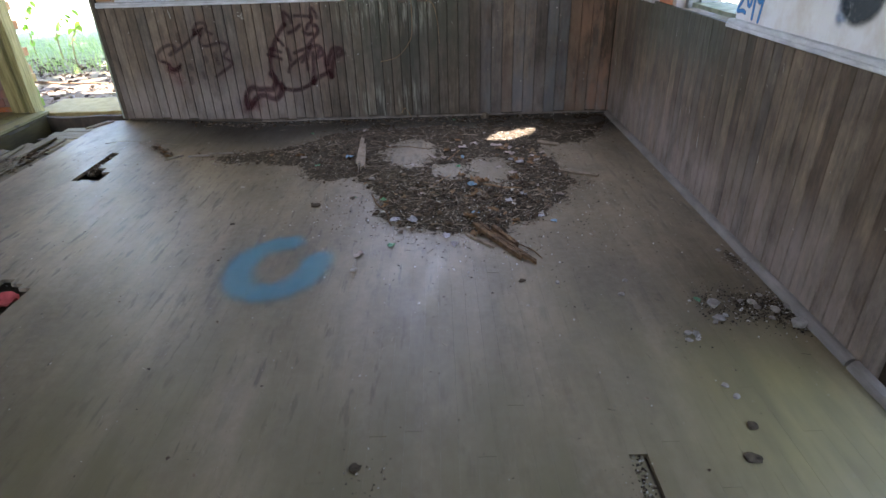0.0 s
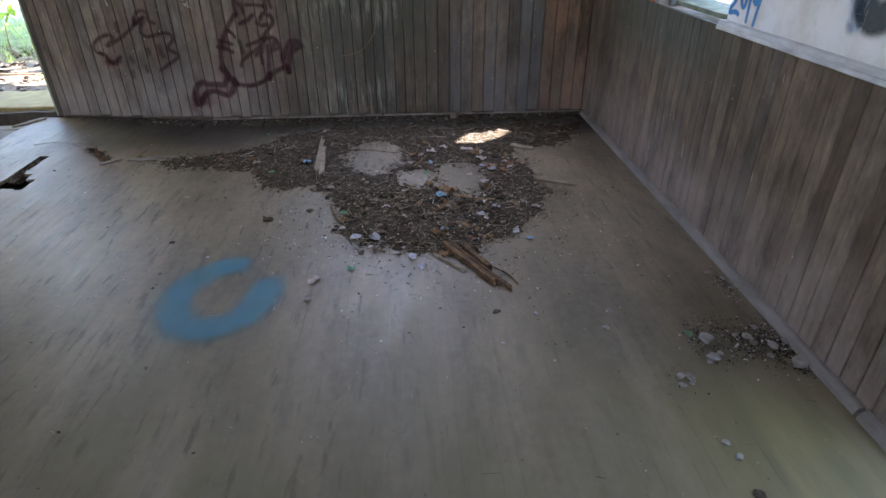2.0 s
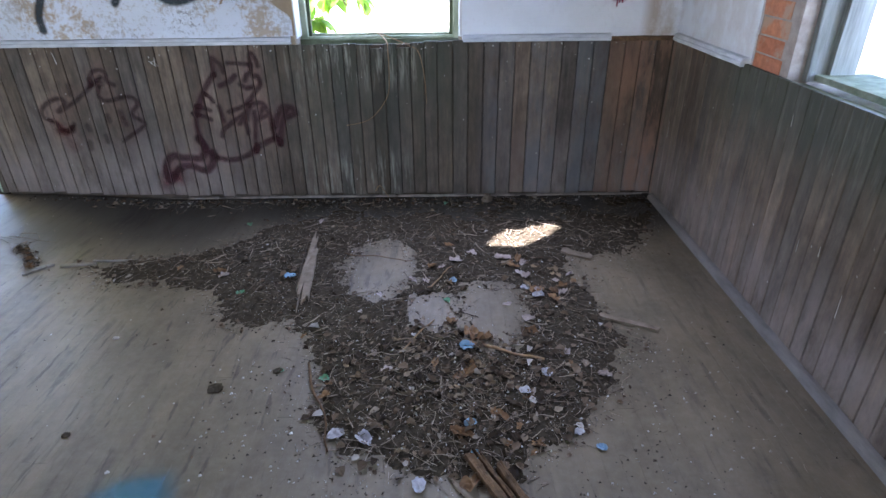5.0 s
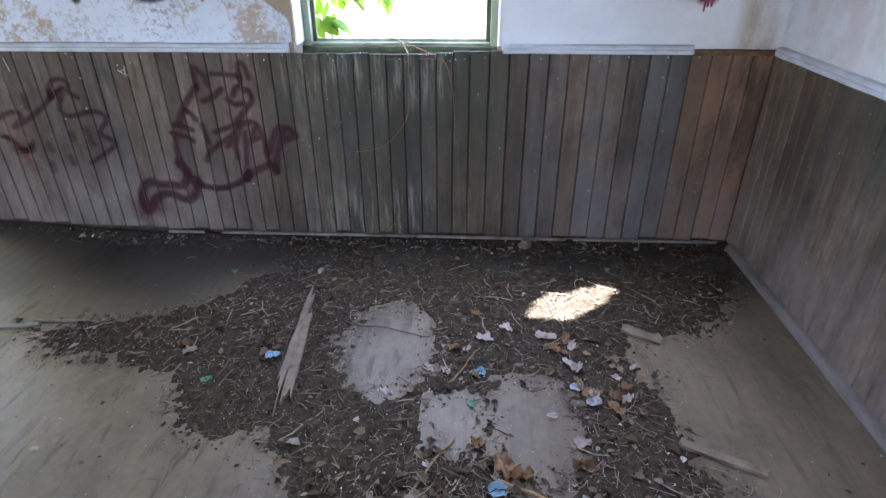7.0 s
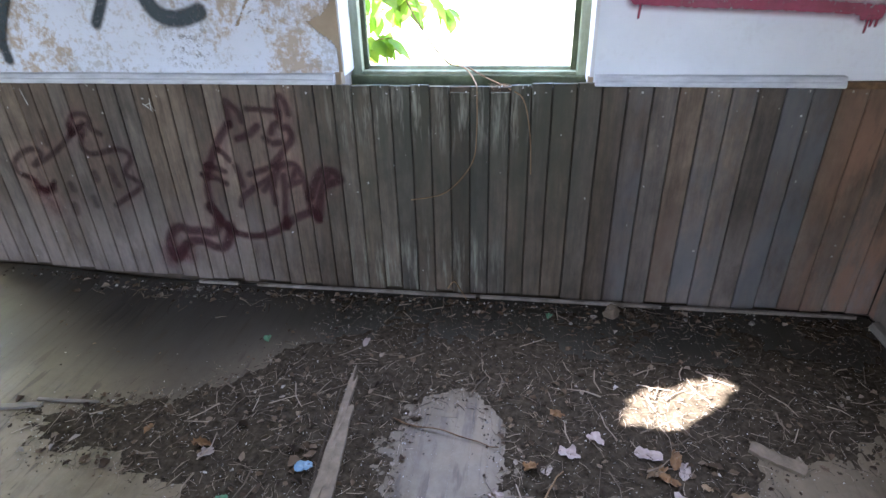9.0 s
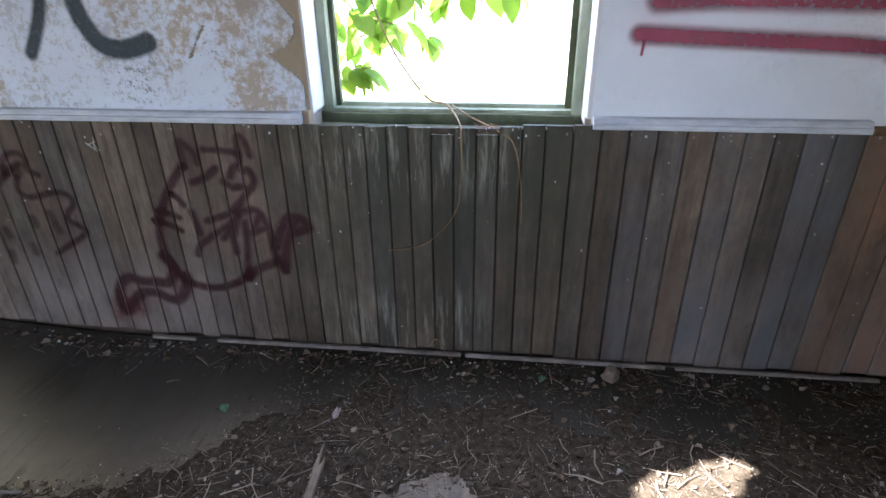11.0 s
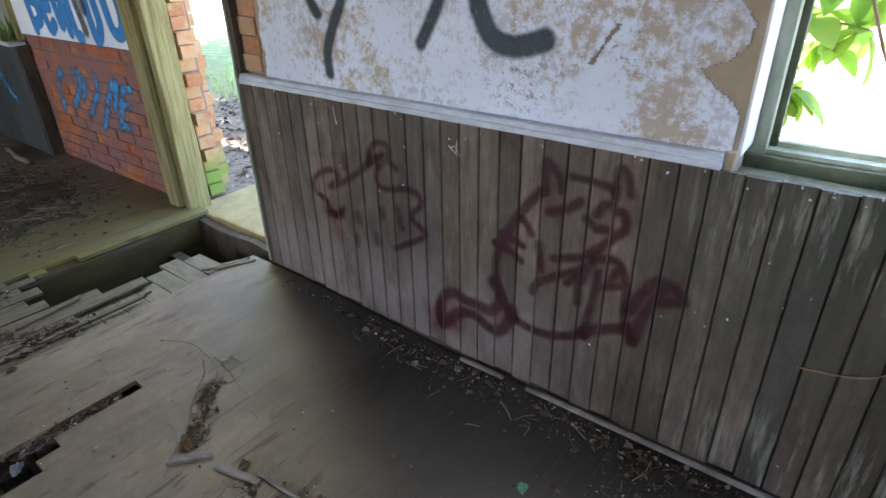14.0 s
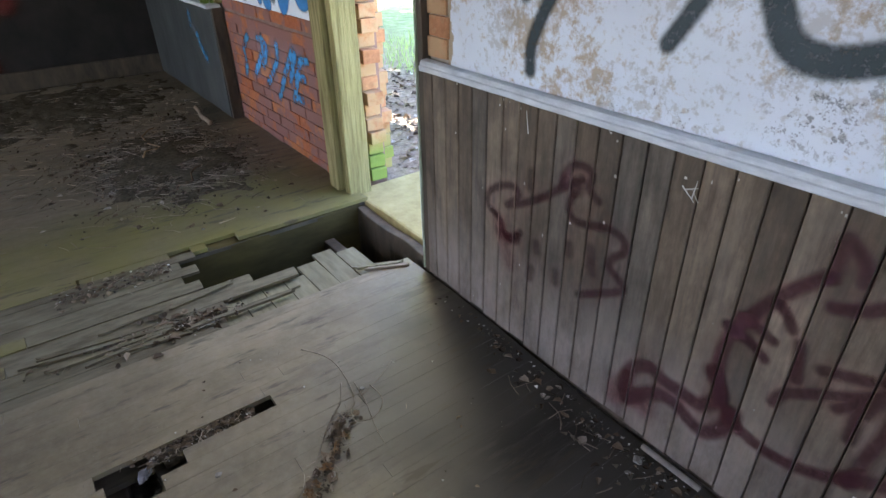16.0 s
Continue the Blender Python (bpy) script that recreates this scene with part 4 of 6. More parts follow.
BL, BH = 0.222, 0.075
BRICKS = [brick_mesh("brick", BL - 0.007, 0.10, BH - 0.007, M_BRICK, s) for s in (1, 2, 3)]
HALVES = [brick_mesh("brick", 0.10, 0.10, BH - 0.011, M_BRICK, s) for s in (4, 5)]
RAWS = [brick_mesh("brick", 0.118, 0.21, BH - 0.005, M_BRICKRAW, s) for s in (6, 7, 8)]
random.seed(21)
for row in range(12):
    z = 0.10 + BH * (row + 0.5)
    if row == 10:
        continue
    x = -5.42 + (0.0 if row % 2 else BL / 2)
    if row % 2 == 0:
        ob = part("brick", HALVES[row // 2 % 2], None, north)
        ob.location = (-5.365, 5.20, z)
    while x + BL < -3.72:
        ob = part("brick", random.choice(BRICKS), None, north)
        ob.location = (x + BL / 2, 5.198 + random.uniform(-0.005, 0.004), z + random.uniform(-0.002, 0.002))
        ob.rotation_euler = (0, random.uniform(-0.01, 0.01), random.uniform(-0.015, 0.015))
        x += BL
part("nailing_batten", rough_box(-5.40, -3.74, 5.148, 5.20, 0.835, 0.905, 12, 0.004, 41, 0), M_BRICK, north, "grey-red horizontal nailing batten")
# ragged outer reveal beside the door post, and bricks bared beside the other jamb
part("mortar", boxes((-3.87, -3.73, 5.235, 5.38, 0.1, 2.25), (-3.99, -3.86, 5.38, 5.48, 0.1, 2.25)), M_MORTARTAN, north)
REVEALS = [brick_mesh("brick", 0.20, 0.10, BH - 0.005, M_BRICKRAW, s) for s in (12, 13, 14)]
for row in range(28):
    z = 0.12 + BH * (row + 0.5)
    for k in range(2):
        ob = part("brick", random.choice(REVEALS), None, north)
        ob.location = (-3.795 - 0.12 * k + random.uniform(-0.03, 0.025) + (0.022 if row % 3 == k else 0), 5.345 + 0.108 * k, z)
        ob.rotation_euler = (random.uniform(-0.02, 0.02), random.uniform(-0.03, 0.03), random.uniform(-0.08, 0.08))
for row in range(16):
    ob = part("brick", random.choice(RAWS), None, north)
    ob.location = (-2.685 + (0.012 if row % 2 else -0.005), 5.162 + random.uniform(-0.004, 0.004), 1.018 + BH * (row + 0.5))
    ob.rotation_euler = (0, 0, random.uniform(-0.03, 0.03))
EASTB = [brick_mesh("brick", 0.10, BL - 0.006, BH - 0.007, M_BRICKEAST, s) for s in (9, 10)]
for row in range(17):
    ob = part("brick", EASTB[row % 2], None, east)
    ob.location = (1.557 + random.uniform(-0.002, 0.002), 4.045 + (0.008 if row % 2 else -0.006), 0.965 + BH * (row + 0.5))
    ob.rotation_euler = (0, random.uniform(-0.01, 0.01), random.uniform(-0.01, 0.01))

# ---- the further room ----
part("old_plaster", boxes((-5.44, -3.76, 5.128, 5.145, 1.005, 2.9)), M_PLASTER_SOUND, north)
part("old_plaster", boxes((-7.55, -6.42, 5.13, 5.156, 0.957, 2.9), (-6.36, -5.46, 5.135, 5.156, 0.957, 2.9)), M_OLDPLASTER, north, "damp olive-grey plaster")
part("corner_strip", rough_box(-5.46, -5.425, 5.10, 5.156, 0.957, 2.9, 10, 0.005, 55), M_POST, north, "mossy timber strip")
panel = tagged(new("wall_panel", None), "slate-grey board panel with faded blue spray", "panel", kind="structure")
part("board", rough_box(-7.5, -5.42, 5.05, 5.10, 0.14, 0.93, 8, 0.006, 51, 0), M_PANEL, panel)
part("ledge", rough_box(-7.5, -5.40, 5.02, 5.125, 0.93, 0.955, 12, 0.008, 52, 0), M_RAIL, panel, "warped pale ledge")
part("end_stud", rough_box(-5.43, -5.40, 5.06, 5.14, 0.13, 0.93, 8, 0.004, 53), M_DARKWOOD, panel)


def weed(loc, n, h, seed, label):
    random.seed(seed)
    verts, faces = [], []
    for _ in range(n):
        a, lean = random.uniform(0, 6.28), random.uniform(0.1, 0.7)
        b = Vector(loc) + Vector((random.uniform(-0.05, 0.05), random.uniform(-0.04, 0.04), 0))
        side = Vector((-math.sin(a), math.cos(a), 0)) * random.uniform(0.003, 0.008)
        hh = h * random.uniform(0.5, 1.1)
        tip = b + Vector((math.cos(a) * lean * hh, math.sin(a) * lean * hh, hh))
        mid = (b + tip) / 2 + Vector((0, 0, hh * 0.12))
        i = len(verts)
        verts += [b - side, b + side, mid + side, mid - side, tip]
        faces += [(i, i + 1, i + 2, i + 3), (i + 3, i + 2, i + 4)]
    return tagged(new("weed_tuft", mesh_of("weed_tuft", verts, faces, M_GRASS)), label, "weeds")


weed((-5.52, 5.08, 0.955), 40, 0.17, 4, "green weed tuft growing on the ledge")


# ---- sprayed paint ----
def on_north(u, v):
    return (u, WALL_Y - 0.0022, v)


def on_plaster(u, v):
    return (u, 5.0505, v)


def on_sound(u, v):
    return (u, 5.048, v)


def on_east(u, v):
    return (1.4975, u, v)


def on_brick(u, v):
    return (u, 5.139, v)


def groove(u, v):
    return abs(((u + 0.784) / BW + 0.5) % 1.0 - 0.5) * BW < 0.0027


EARS = [
    [(-1.245, 0.803), (-1.248, 0.862), (-1.245, 0.899), (-1.223, 0.882), (-1.2, 0.855), (-1.192, 0.819)],
    [(-1.02, 0.854), (-1.022, 0.907), (-1.008, 0.923), (-0.989, 0.894), (-0.979, 0.851)],
    [(-1.158, 0.87), (-1.119, 0.869), (-1.073, 0.865), (-1.035, 0.857), (-1.023, 0.829)],
]
BODY = [[(-1.259, 0.799), (-1.316, 0.728), (-1.368, 0.644), (-1.409, 0.548), (-1.417, 0.459), (-1.399, 0.378), (-1.355, 0.308), (-1.289, 0.277), (-1.206, 0.275), (-1.123, 0.305), (-1.072, 0.34)]]
WHISKERS = [[(-1.322, 0.688), (-1.302, 0.671), (-1.284, 0.644)], [(-1.396, 0.614), (-1.345, 0.603), (-1.314, 0.59)], [(-1.425, 0.573), (-1.361, 0.556), (-1.319, 0.532)]]
FACE = [
    [(-1.226, 0.739), (-1.169, 0.762), (-1.125, 0.797)], [(-1.102, 0.745), (-1.084, 0.734)], [(-1.067, 0.723), (-1.029, 0.728)],
    [(-1.073, 0.767), (-1.055, 0.799), (-1.034, 0.806), (-1.014, 0.792), (-0.996, 0.793), (-0.981, 0.766), (-0.986, 0.736), (-1.011, 0.709), (-1.044, 0.671), (-1.085, 0.627)],
]
SCRAWL = [
    [(-1.259, 0.615), (-1.241, 0.524)], [(-1.2, 0.58), (-1.116, 0.609)], [(-1.147, 0.505), (-1.109, 0.551)], [(-1.109, 0.551), (-1.103, 0.444)],
    [(-1.271, 0.427), (-1.254, 0.466), (-1.193, 0.514), (-1.134, 0.55), (-1.08, 0.592), (-1.037, 0.629), (-0.983, 0.625), (-0.954, 0.546), (-0.947, 0.454), (-0.91, 0.374)],
    [(-1.046, 0.579), (-1.051, 0.5), (-1.064, 0.412), (-1.07, 0.324)], [(-1.097, 0.527), (-1.08, 0.592)], [(-1.023, 0.532), (-0.979, 0.553)], [(-0.987, 0.605), (-1.015, 0.536)],
]
PAW = [
    [(-1.072, 0.34), (-1.001, 0.384), (-0.931, 0.407), (-0.91, 0.374), (-0.895, 0.462), (-0.866, 0.543), (-0.83, 0.606), (-0.789, 0.57)],
    [(-0.929, 0.483), (-0.903, 0.552), (-0.87, 0.604), (-0.83, 0.606)], [(-0.858, 0.538), (-0.788, 0.567)],
]
TAIL = [[(-1.345, 0.324), (-1.363, 0.256), (-1.405, 0.205), (-1.452, 0.21), (-1.501, 0.234), (-1.563, 0.229), (-1.627, 0.171), (-1.662, 0.133), (-1.673, 0.201), (-1.654, 0.266), (-1.602, 0.304), (-1.552, 0.288), (-1.491, 0.288), (-1.432, 0.288), (-1.391, 0.359), (-1.427, 0.411)]]
cat = tagged(new("graffiti_drawing", None), "maroon spray-painted cat drawing on the wainscot", "graffiti")
layer = 0
for name, groups, r, soft, k in (("ear", [EARS[:1], EARS[1:2]], 0.005, 0.019, 0.75), ("brow", [EARS[2:]], 0.004, 0.017, 0.75), ("body_outline", [BODY], 0.007, 0.021, 0.8), ("whisker", [[q] for q in WHISKERS], 0.006, 0.016, 0.8), ("face", [FACE], 0.006, 0.02, 0.8), ("scrawl", [SCRAWL], 0.006, 0.018, 0.75), ("paw", [PAW], 0.008, 0.022, 0.75), ("tail", [TAIL], 0.010, 0.026, 0.8)):
    for strokes in groups:
        layer += 1
        spray(name, "", strokes, r, soft, P_RED, lambda u, v: (u, WALL_Y - 0.0022 - 0.00012 * layer, v), 0.0055, groove, k, cat)
spray("overspray", "thin red overspray round the tail", [[(-1.70, 0.12), (-1.66, 0.17), (-1.60, 0.15)]], 0.005, 0.07, P_REDHAZE, lambda u, v: (u, WALL_Y - 0.0034, v), 0.0055, groove, 0.5, cat)
tag = tagged(new("graffiti_drawing", None), "faint maroon spray-painted loops and dots on the wainscot", "graffiti")
LOOPS = [
    [(-2.174, 0.516), (-2.224, 0.471), (-2.263, 0.489), (-2.285, 0.529), (-2.342, 0.556), (-2.344, 0.606), (-2.291, 0.651), (-2.219, 0.674), (-2.19, 0.645), (-2.248, 0.594), (-2.158, 0.637), (-2.073, 0.691), (-1.992, 0.755), (-1.932, 0.797)],
    [(-2.004, 0.752), (-1.998, 0.793), (-1.966, 0.831), (-1.921, 0.838), (-1.895, 0.819), (-1.901, 0.777), (-1.862, 0.751)],
    [(-1.956, 0.738), (-1.972, 0.69), (-1.942, 0.658), (-1.886, 0.663), (-1.822, 0.68), (-1.765, 0.671), (-1.751, 0.632), (-1.78, 0.601), (-1.795, 0.563), (-1.756, 0.535), (-1.735, 0.511), (-1.771, 0.48), (-1.827, 0.447), (-1.895, 0.406)],
]
DOTS = [[(-2.138, 0.75), (-2.14, 0.704)], [(-2.28, 0.472), (-2.224, 0.471), (-2.188, 0.482)], [(-2.093, 0.504), (-2.089, 0.48)], [(-2.111, 0.397), (-2.118, 0.36)], [(-1.955, 0.563), (-1.951, 0.536)], [(-1.87, 0.589), (-1.863, 0.568)], [(-1.859, 0.53), (-1.852, 0.514)], [(-1.998, 0.436), (-1.995, 0.404)], [(-1.99, 0.77), (-1.94, 0.76)]]
for name, groups, r, soft, k in (("loop", LOOPS, 0.004, 0.019, 0.7), ("dot", DOTS, 0.007, 0.024, 0.5)):
    for stroke in groups:
        layer += 1
        spray(name, "", [stroke], r, soft, P_RED, lambda u, v: (u, WALL_Y - 0.001 - 0.00012 * layer, v), 0.0055, groove, k, tag)
spray("overspray", "thin red overspray beside the loops", [[(-2.28, 0.50), (-2.25, 0.44), (-2.22, 0.38)]], 0.005, 0.06, P_REDHAZE, lambda u, v: (u, WALL_Y - 0.0034, v), 0.0055, groove, 0.4, tag)
spray("graffiti_tag", "dark blue-black sprayed letters on peeling plaster", [[(-2.30, 1.52), (-2.27, 1.34), (-2.228, 1.273)], [(-2.03, 1.52), (-2.086, 1.345), (-2.15, 1.237), (-2.194, 1.141), (-2.196, 1.063)], [(-1.60, 1.5), (-1.664, 1.336), (-1.702, 1.266), (-1.742, 1.203)]], 0.013, 0.02, P_BLACK, on_plaster, 0.007)
spray("graffiti_tag", "thick dark sprayed curved letter on peeling plaster", [[(-1.545, 1.60), (-1.523, 1.362), (-1.502, 1.293), (-1.467, 1.239), (-1.404, 1.218), (-1.346, 1.224), (-1.290, 1.242)]], 0.024, 0.018, P_BLACK, on_plaster, 0.007)
bar = tagged(new("graffiti_bar", None), "two crimson sprayed bars with drips on white plaster", "graffiti")
spray("lower_bar", "", [[(0.355, 1.268), (0.45, 1.264), (0.55, 1.258), (0.75, 1.249), (0.954, 1.239), (1.06, 1.231), (1.155, 1.222)], [(1.11, 1.212), (1.15, 1.212)]], 0.013, 0.03, P_CRIMSON, on_sound, 0.006, None, 0.78, bar)
spray("upper_bar", "", [[(0.40, 1.365), (0.60, 1.372), (0.90, 1.365), (1.15, 1.36)], [(1.13, 1.36), (1.17, 1.31), (1.185, 1.28)]], 0.018, 0.034, P_CRIMSON, lambda u, v: (u, 5.0476, v), 0.008, None, 0.75, bar)
for k, (u, v, ln) in enumerate(((0.372, 1.252, 0.045), (1.125, 1.205, 0.05), (1.138, 1.205, 0.03), (1.155, 1.21, 0.035))):
    spray("drip", "", [[(u, v), (u - 0.003, v - ln)]], 0.002, 0.004, P_CRIMSON, lambda p, q: (p, 5.0472 - 0.0001 * k, q), 0.003, None, 0.9, bar)
spray("graffiti_number", "blue sprayed number 2019 on white plaster", [
    [(3.038, 1.112), (3.036, 1.148), (3.012, 1.162), (2.992, 1.140), (3.005, 1.098), (3.034, 1.062), (3.036, 1.046), (2.99, 1.052), (2.962, 1.046)],
    [(2.948, 1.142), (2.958, 1.112), (2.945, 1.084), (2.925, 1.082), (2.918, 1.118), (2.930, 1.148), (2.948, 1.142)],
    [(2.892, 1.155), (2.889, 1.09), (2.887, 1.028)],
    [(2.825, 1.155), (2.858, 1.150), (2.866, 1.122), (2.838, 1.104), (2.812, 1.152), (2.818, 1.095), (2.828, 1.022)]], 0.0055, 0.008, P_BLUE, on_east, 0.004)
spray("graffiti_blot", "black sprayed blot with a blue edge on plaster", [[(2.22, 1.17), (2.17, 1.14), (2.11, 1.165), (2.09, 1.22)]], 0.035, 0.03, P_BLACK, on_east, 0.01)
spray("graffiti_blot", "blue spray smudge on white plaster", [[(2.27, 1.20), (2.245, 1.13), (2.25, 1.11)]], 0.012, 0.03, P_BLUE, on_east, 0.008, strength=0.5)
spray("graffiti_letters", "blue sprayed worn letters on brick", [
    [(-4.974, 0.798), (-5.09, 0.698), (-5.085, 0.602), (-5.13, 0.516)], [(-4.713, 0.819), (-4.758, 0.704), (-4.93, 0.562)], [(-4.80, 0.80), (-4.66, 0.77), (-4.755, 0.629)], [(-4.484, 0.808), (-4.513, 0.699), (-4.74, 0.511)],
    [(-4.245, 0.802), (-4.386, 0.662), (-4.55, 0.466)], [(-4.214, 0.789), (-4.33, 0.613)], [(-4.153, 0.763), (-4.21, 0.66), (-4.31, 0.503)], [(-4.153, 0.763), (-4.05, 0.772)], [(-4.24, 0.647), (-4.12, 0.66)], [(-4.30, 0.519), (-4.19, 0.521)]], 0.010, 0.034, P_WORNBLUE, on_brick, 0.009, strength=0.95)
spray("graffiti_letters", "bright blue sprayed dripping letters on plaster", [
    [(-5.16, 1.45), (-5.14, 1.2), (-5.12, 1.05)], [(-5.13, 1.24), (-5.02, 1.22), (-5.0, 1.12), (-5.12, 1.08)], [(-4.95, 1.4), (-4.90, 1.08), (-4.80, 1.10)], [(-4.92, 1.2), (-4.82, 1.2)], [(-4.74, 1.4), (-4.70, 1.10), (-4.62, 1.22), (-4.60, 1.06)], [(-4.55, 1.4), (-4.52, 1.08), (-4.46, 1.04)],
    [(-4.30, 1.4), (-4.27, 1.05), (-4.18, 1.12), (-4.20, 1.3)], [(-4.08, 1.4), (-4.04, 1.12), (-3.94, 1.09), (-3.90, 1.2), (-3.93, 1.36)], [(-5.18, 1.33), (-4.5, 1.36)], [(-4.98, 1.27), (-4.66, 1.27)]], 0.027, 0.022, P_BLUE, lambda u, v: (u, 5.126, v), 0.01)
spray("graffiti_letters", "dark navy sprayed stroke over blue letters", [[(-4.48, 1.5), (-4.42, 1.25), (-4.38, 1.08)], [(-4.36, 1.5), (-4.33, 1.2)], [(-4.46, 1.34), (-4.30, 1.33)]], 0.026, 0.02, P_BLACK, lambda u, v: (u, 5.1235, v), 0.01, strength=0.75)
spray("graffiti_streak", "faded blue spray streak on the slate panel", [[(-5.98, 0.84), (-5.99, 0.76)], [(-5.86, 0.70), (-5.80, 0.60), (-5.72, 0.55)]], 0.012, 0.05, P_WORNBLUE, lambda u, v: (u, 5.042, v), 0.012, strength=0.7)
spray("graffiti_streak", "dull red spray on the dark west wall", [[(2.6, 1.3), (3.0, 0.9), (3.4, 0.5)], [(2.9, 1.4), (3.0, 0.4)], [(2.4, 0.9), (3.1, 0.7), (3.6, 0.35)], [(3.5, 1.4), (3.9, 0.9)]], 0.06, 0.12, P_ORANGE, lambda u, v: (-7.546, u, v), 0.03, strength=0.7)
spray("graffiti_ring", "faded blue sprayed open ring on the floor boards", [[(-0.82, 2.70), (-0.916, 2.664), (-1.0, 2.522), (-1.0, 2.36), (-0.925, 2.245), (-0.807, 2.215), (-0.71, 2.268), (-0.65, 2.38), (-0.63, 2.51)]], 0.03, 0.085, P_FLOORBLUE, lambda u, v: (u, v, 0.0022), 0.01, strength=0.5)


# ---- drifts of dirt, twigs and leaves ----
OUTLINE = [(-1.75, 4.13), (-1.55, 3.94), (-1.33, 3.97), (-1.05, 3.86), (-0.86, 3.58), (-0.73, 3.55), (-0.56, 3.59), (-0.46, 3.43), (-0.38, 3.16), (-0.37, 3.0), (-0.26, 2.86), (-0.1, 2.78), (0.16, 2.74), (0.30, 2.68),
           (0.40, 2.82), (0.62, 2.98), (0.74, 3.12), (0.82, 3.34), (0.93, 3.44), (0.82, 3.63), (0.83, 3.89), (0.92, 4.08), (1.16, 4.26), (1.34, 4.52), (1.46, 4.86), (1.46, 5.02), (-0.80, 5.02), (-0.85, 4.70), (-1.05, 4.42), (-1.27, 4.25), (-1.57, 4.19)]
CLEAR = [(-0.22, 4.09, 0.19, 0.26), (0.06, 3.68, 0.11, 0.14), (0.33, 3.68, 0.15, 0.25), (0.98, 4.02, 0.22, 0.17)]


def inside(x, y):
    """Signed distance into the drift, in metres."""
    odd, best = False, 9.0
    for (ax, ay), (bx, by) in zip(OUTLINE, OUTLINE[1:] + OUTLINE[:1]):
        if (ay > y) != (by > y) and x < (bx - ax) * (y - ay) / (by - ay) + ax:
            odd = not odd
        dx, dy = bx - ax, by - ay
        t = max(0.0, min(1.0, ((x - ax) * dx + (y - ay) * dy) / (dx * dx + dy * dy)))
        best = min(best, math.hypot(x - ax - t * dx, y - ay - t * dy))
    d = best if odd else -best
    for cx, cy, rx, ry in CLEAR:
        q = math.hypot((x - cx) / rx, (y - cy) / ry)
        d = min(d, (q - 1) * min(rx, ry))
    if y > 4.62:
        d = min(d, 0.05 - 0.05 * smooth01((y - 4.62) / 0.2) + 0.10 * noise.noise((x * 5, y * 5, 8)))
    return d + 0.045 * noise.fractal((x * 7, y * 7, 2.0), 1.0, 2.0, 4) + 0.035 * noise.fractal((x * 30, y * 30, 7.0), 0.8, 2.0, 3)


def dirt_height(x, y):
    d = inside(x, y) - 0.02 - 0.03 * noise.noise((x * 16, y * 16, 4))
    if d < 0:
        return -1.0
    return min(0.016, 0.001 + d * 0.12) * (0.75 + 0.5 * noise.noise((x * 9, y * 9, 0))) + 0.004 * noise.noise((x * 40, y * 40, 3)) * smooth01(d / 0.06)


def build_dirt(height, x0, y0, nx, ny, c, mat=M_DIRT):
    hs = [[height(x0 + i * c, y0 + j * c) for j in range(ny)] for i in range(nx)]
    index, verts, faces = {}, [], []
    for i in range(nx - 1):
        for j in range(ny - 1):
            q = ((i, j), (i + 1, j), (i + 1, j + 1), (i, j + 1))
            if sum(hs[a][b] >= 0 for a, b in q) < 2:
                continue
            f = []
            for a, b in q:
                if (a, b) not in index:
                    index[a, b] = len(verts)
                    x, y = x0 + a * c, min(y0 + b * c, 5.026)
                    verts.append((x, y, fz(x) + (hs[a][b] if hs[a][b] >= 0 else -0.004)))
                f.append(index[a, b])
            faces.append(f)
    tagged(new("dirt_drift", mesh_of("dirt_drift", verts, faces, mat, True)), "dark drift of leaf dirt on the floor boards", "dirt", kind="stuff")


def far_dirt(x, y):
    d = max(1 - math.hypot((x + 4.75) / 0.62, (y - 4.42) / 0.42), 0.8 - math.hypot((x + 6.6) / 1.1, (y - 4.0) / 1.0)) * 0.3 - 0.02 + 0.22 * noise.fractal((x * 5, y * 5, 5.0), 0.8, 2.0, 5)
    return min(0.02, d * 0.1) + 0.004 * noise.noise((x * 30, y * 30, 3)) * smooth01(d / 0.1) if d > 0 else -1.0


build_dirt(dirt_height, -1.95, 2.5, 288, 213, 0.012)
build_dirt(far_dirt, -7.5, 3.0, 180, 100, 0.02, M_FARDIRT)


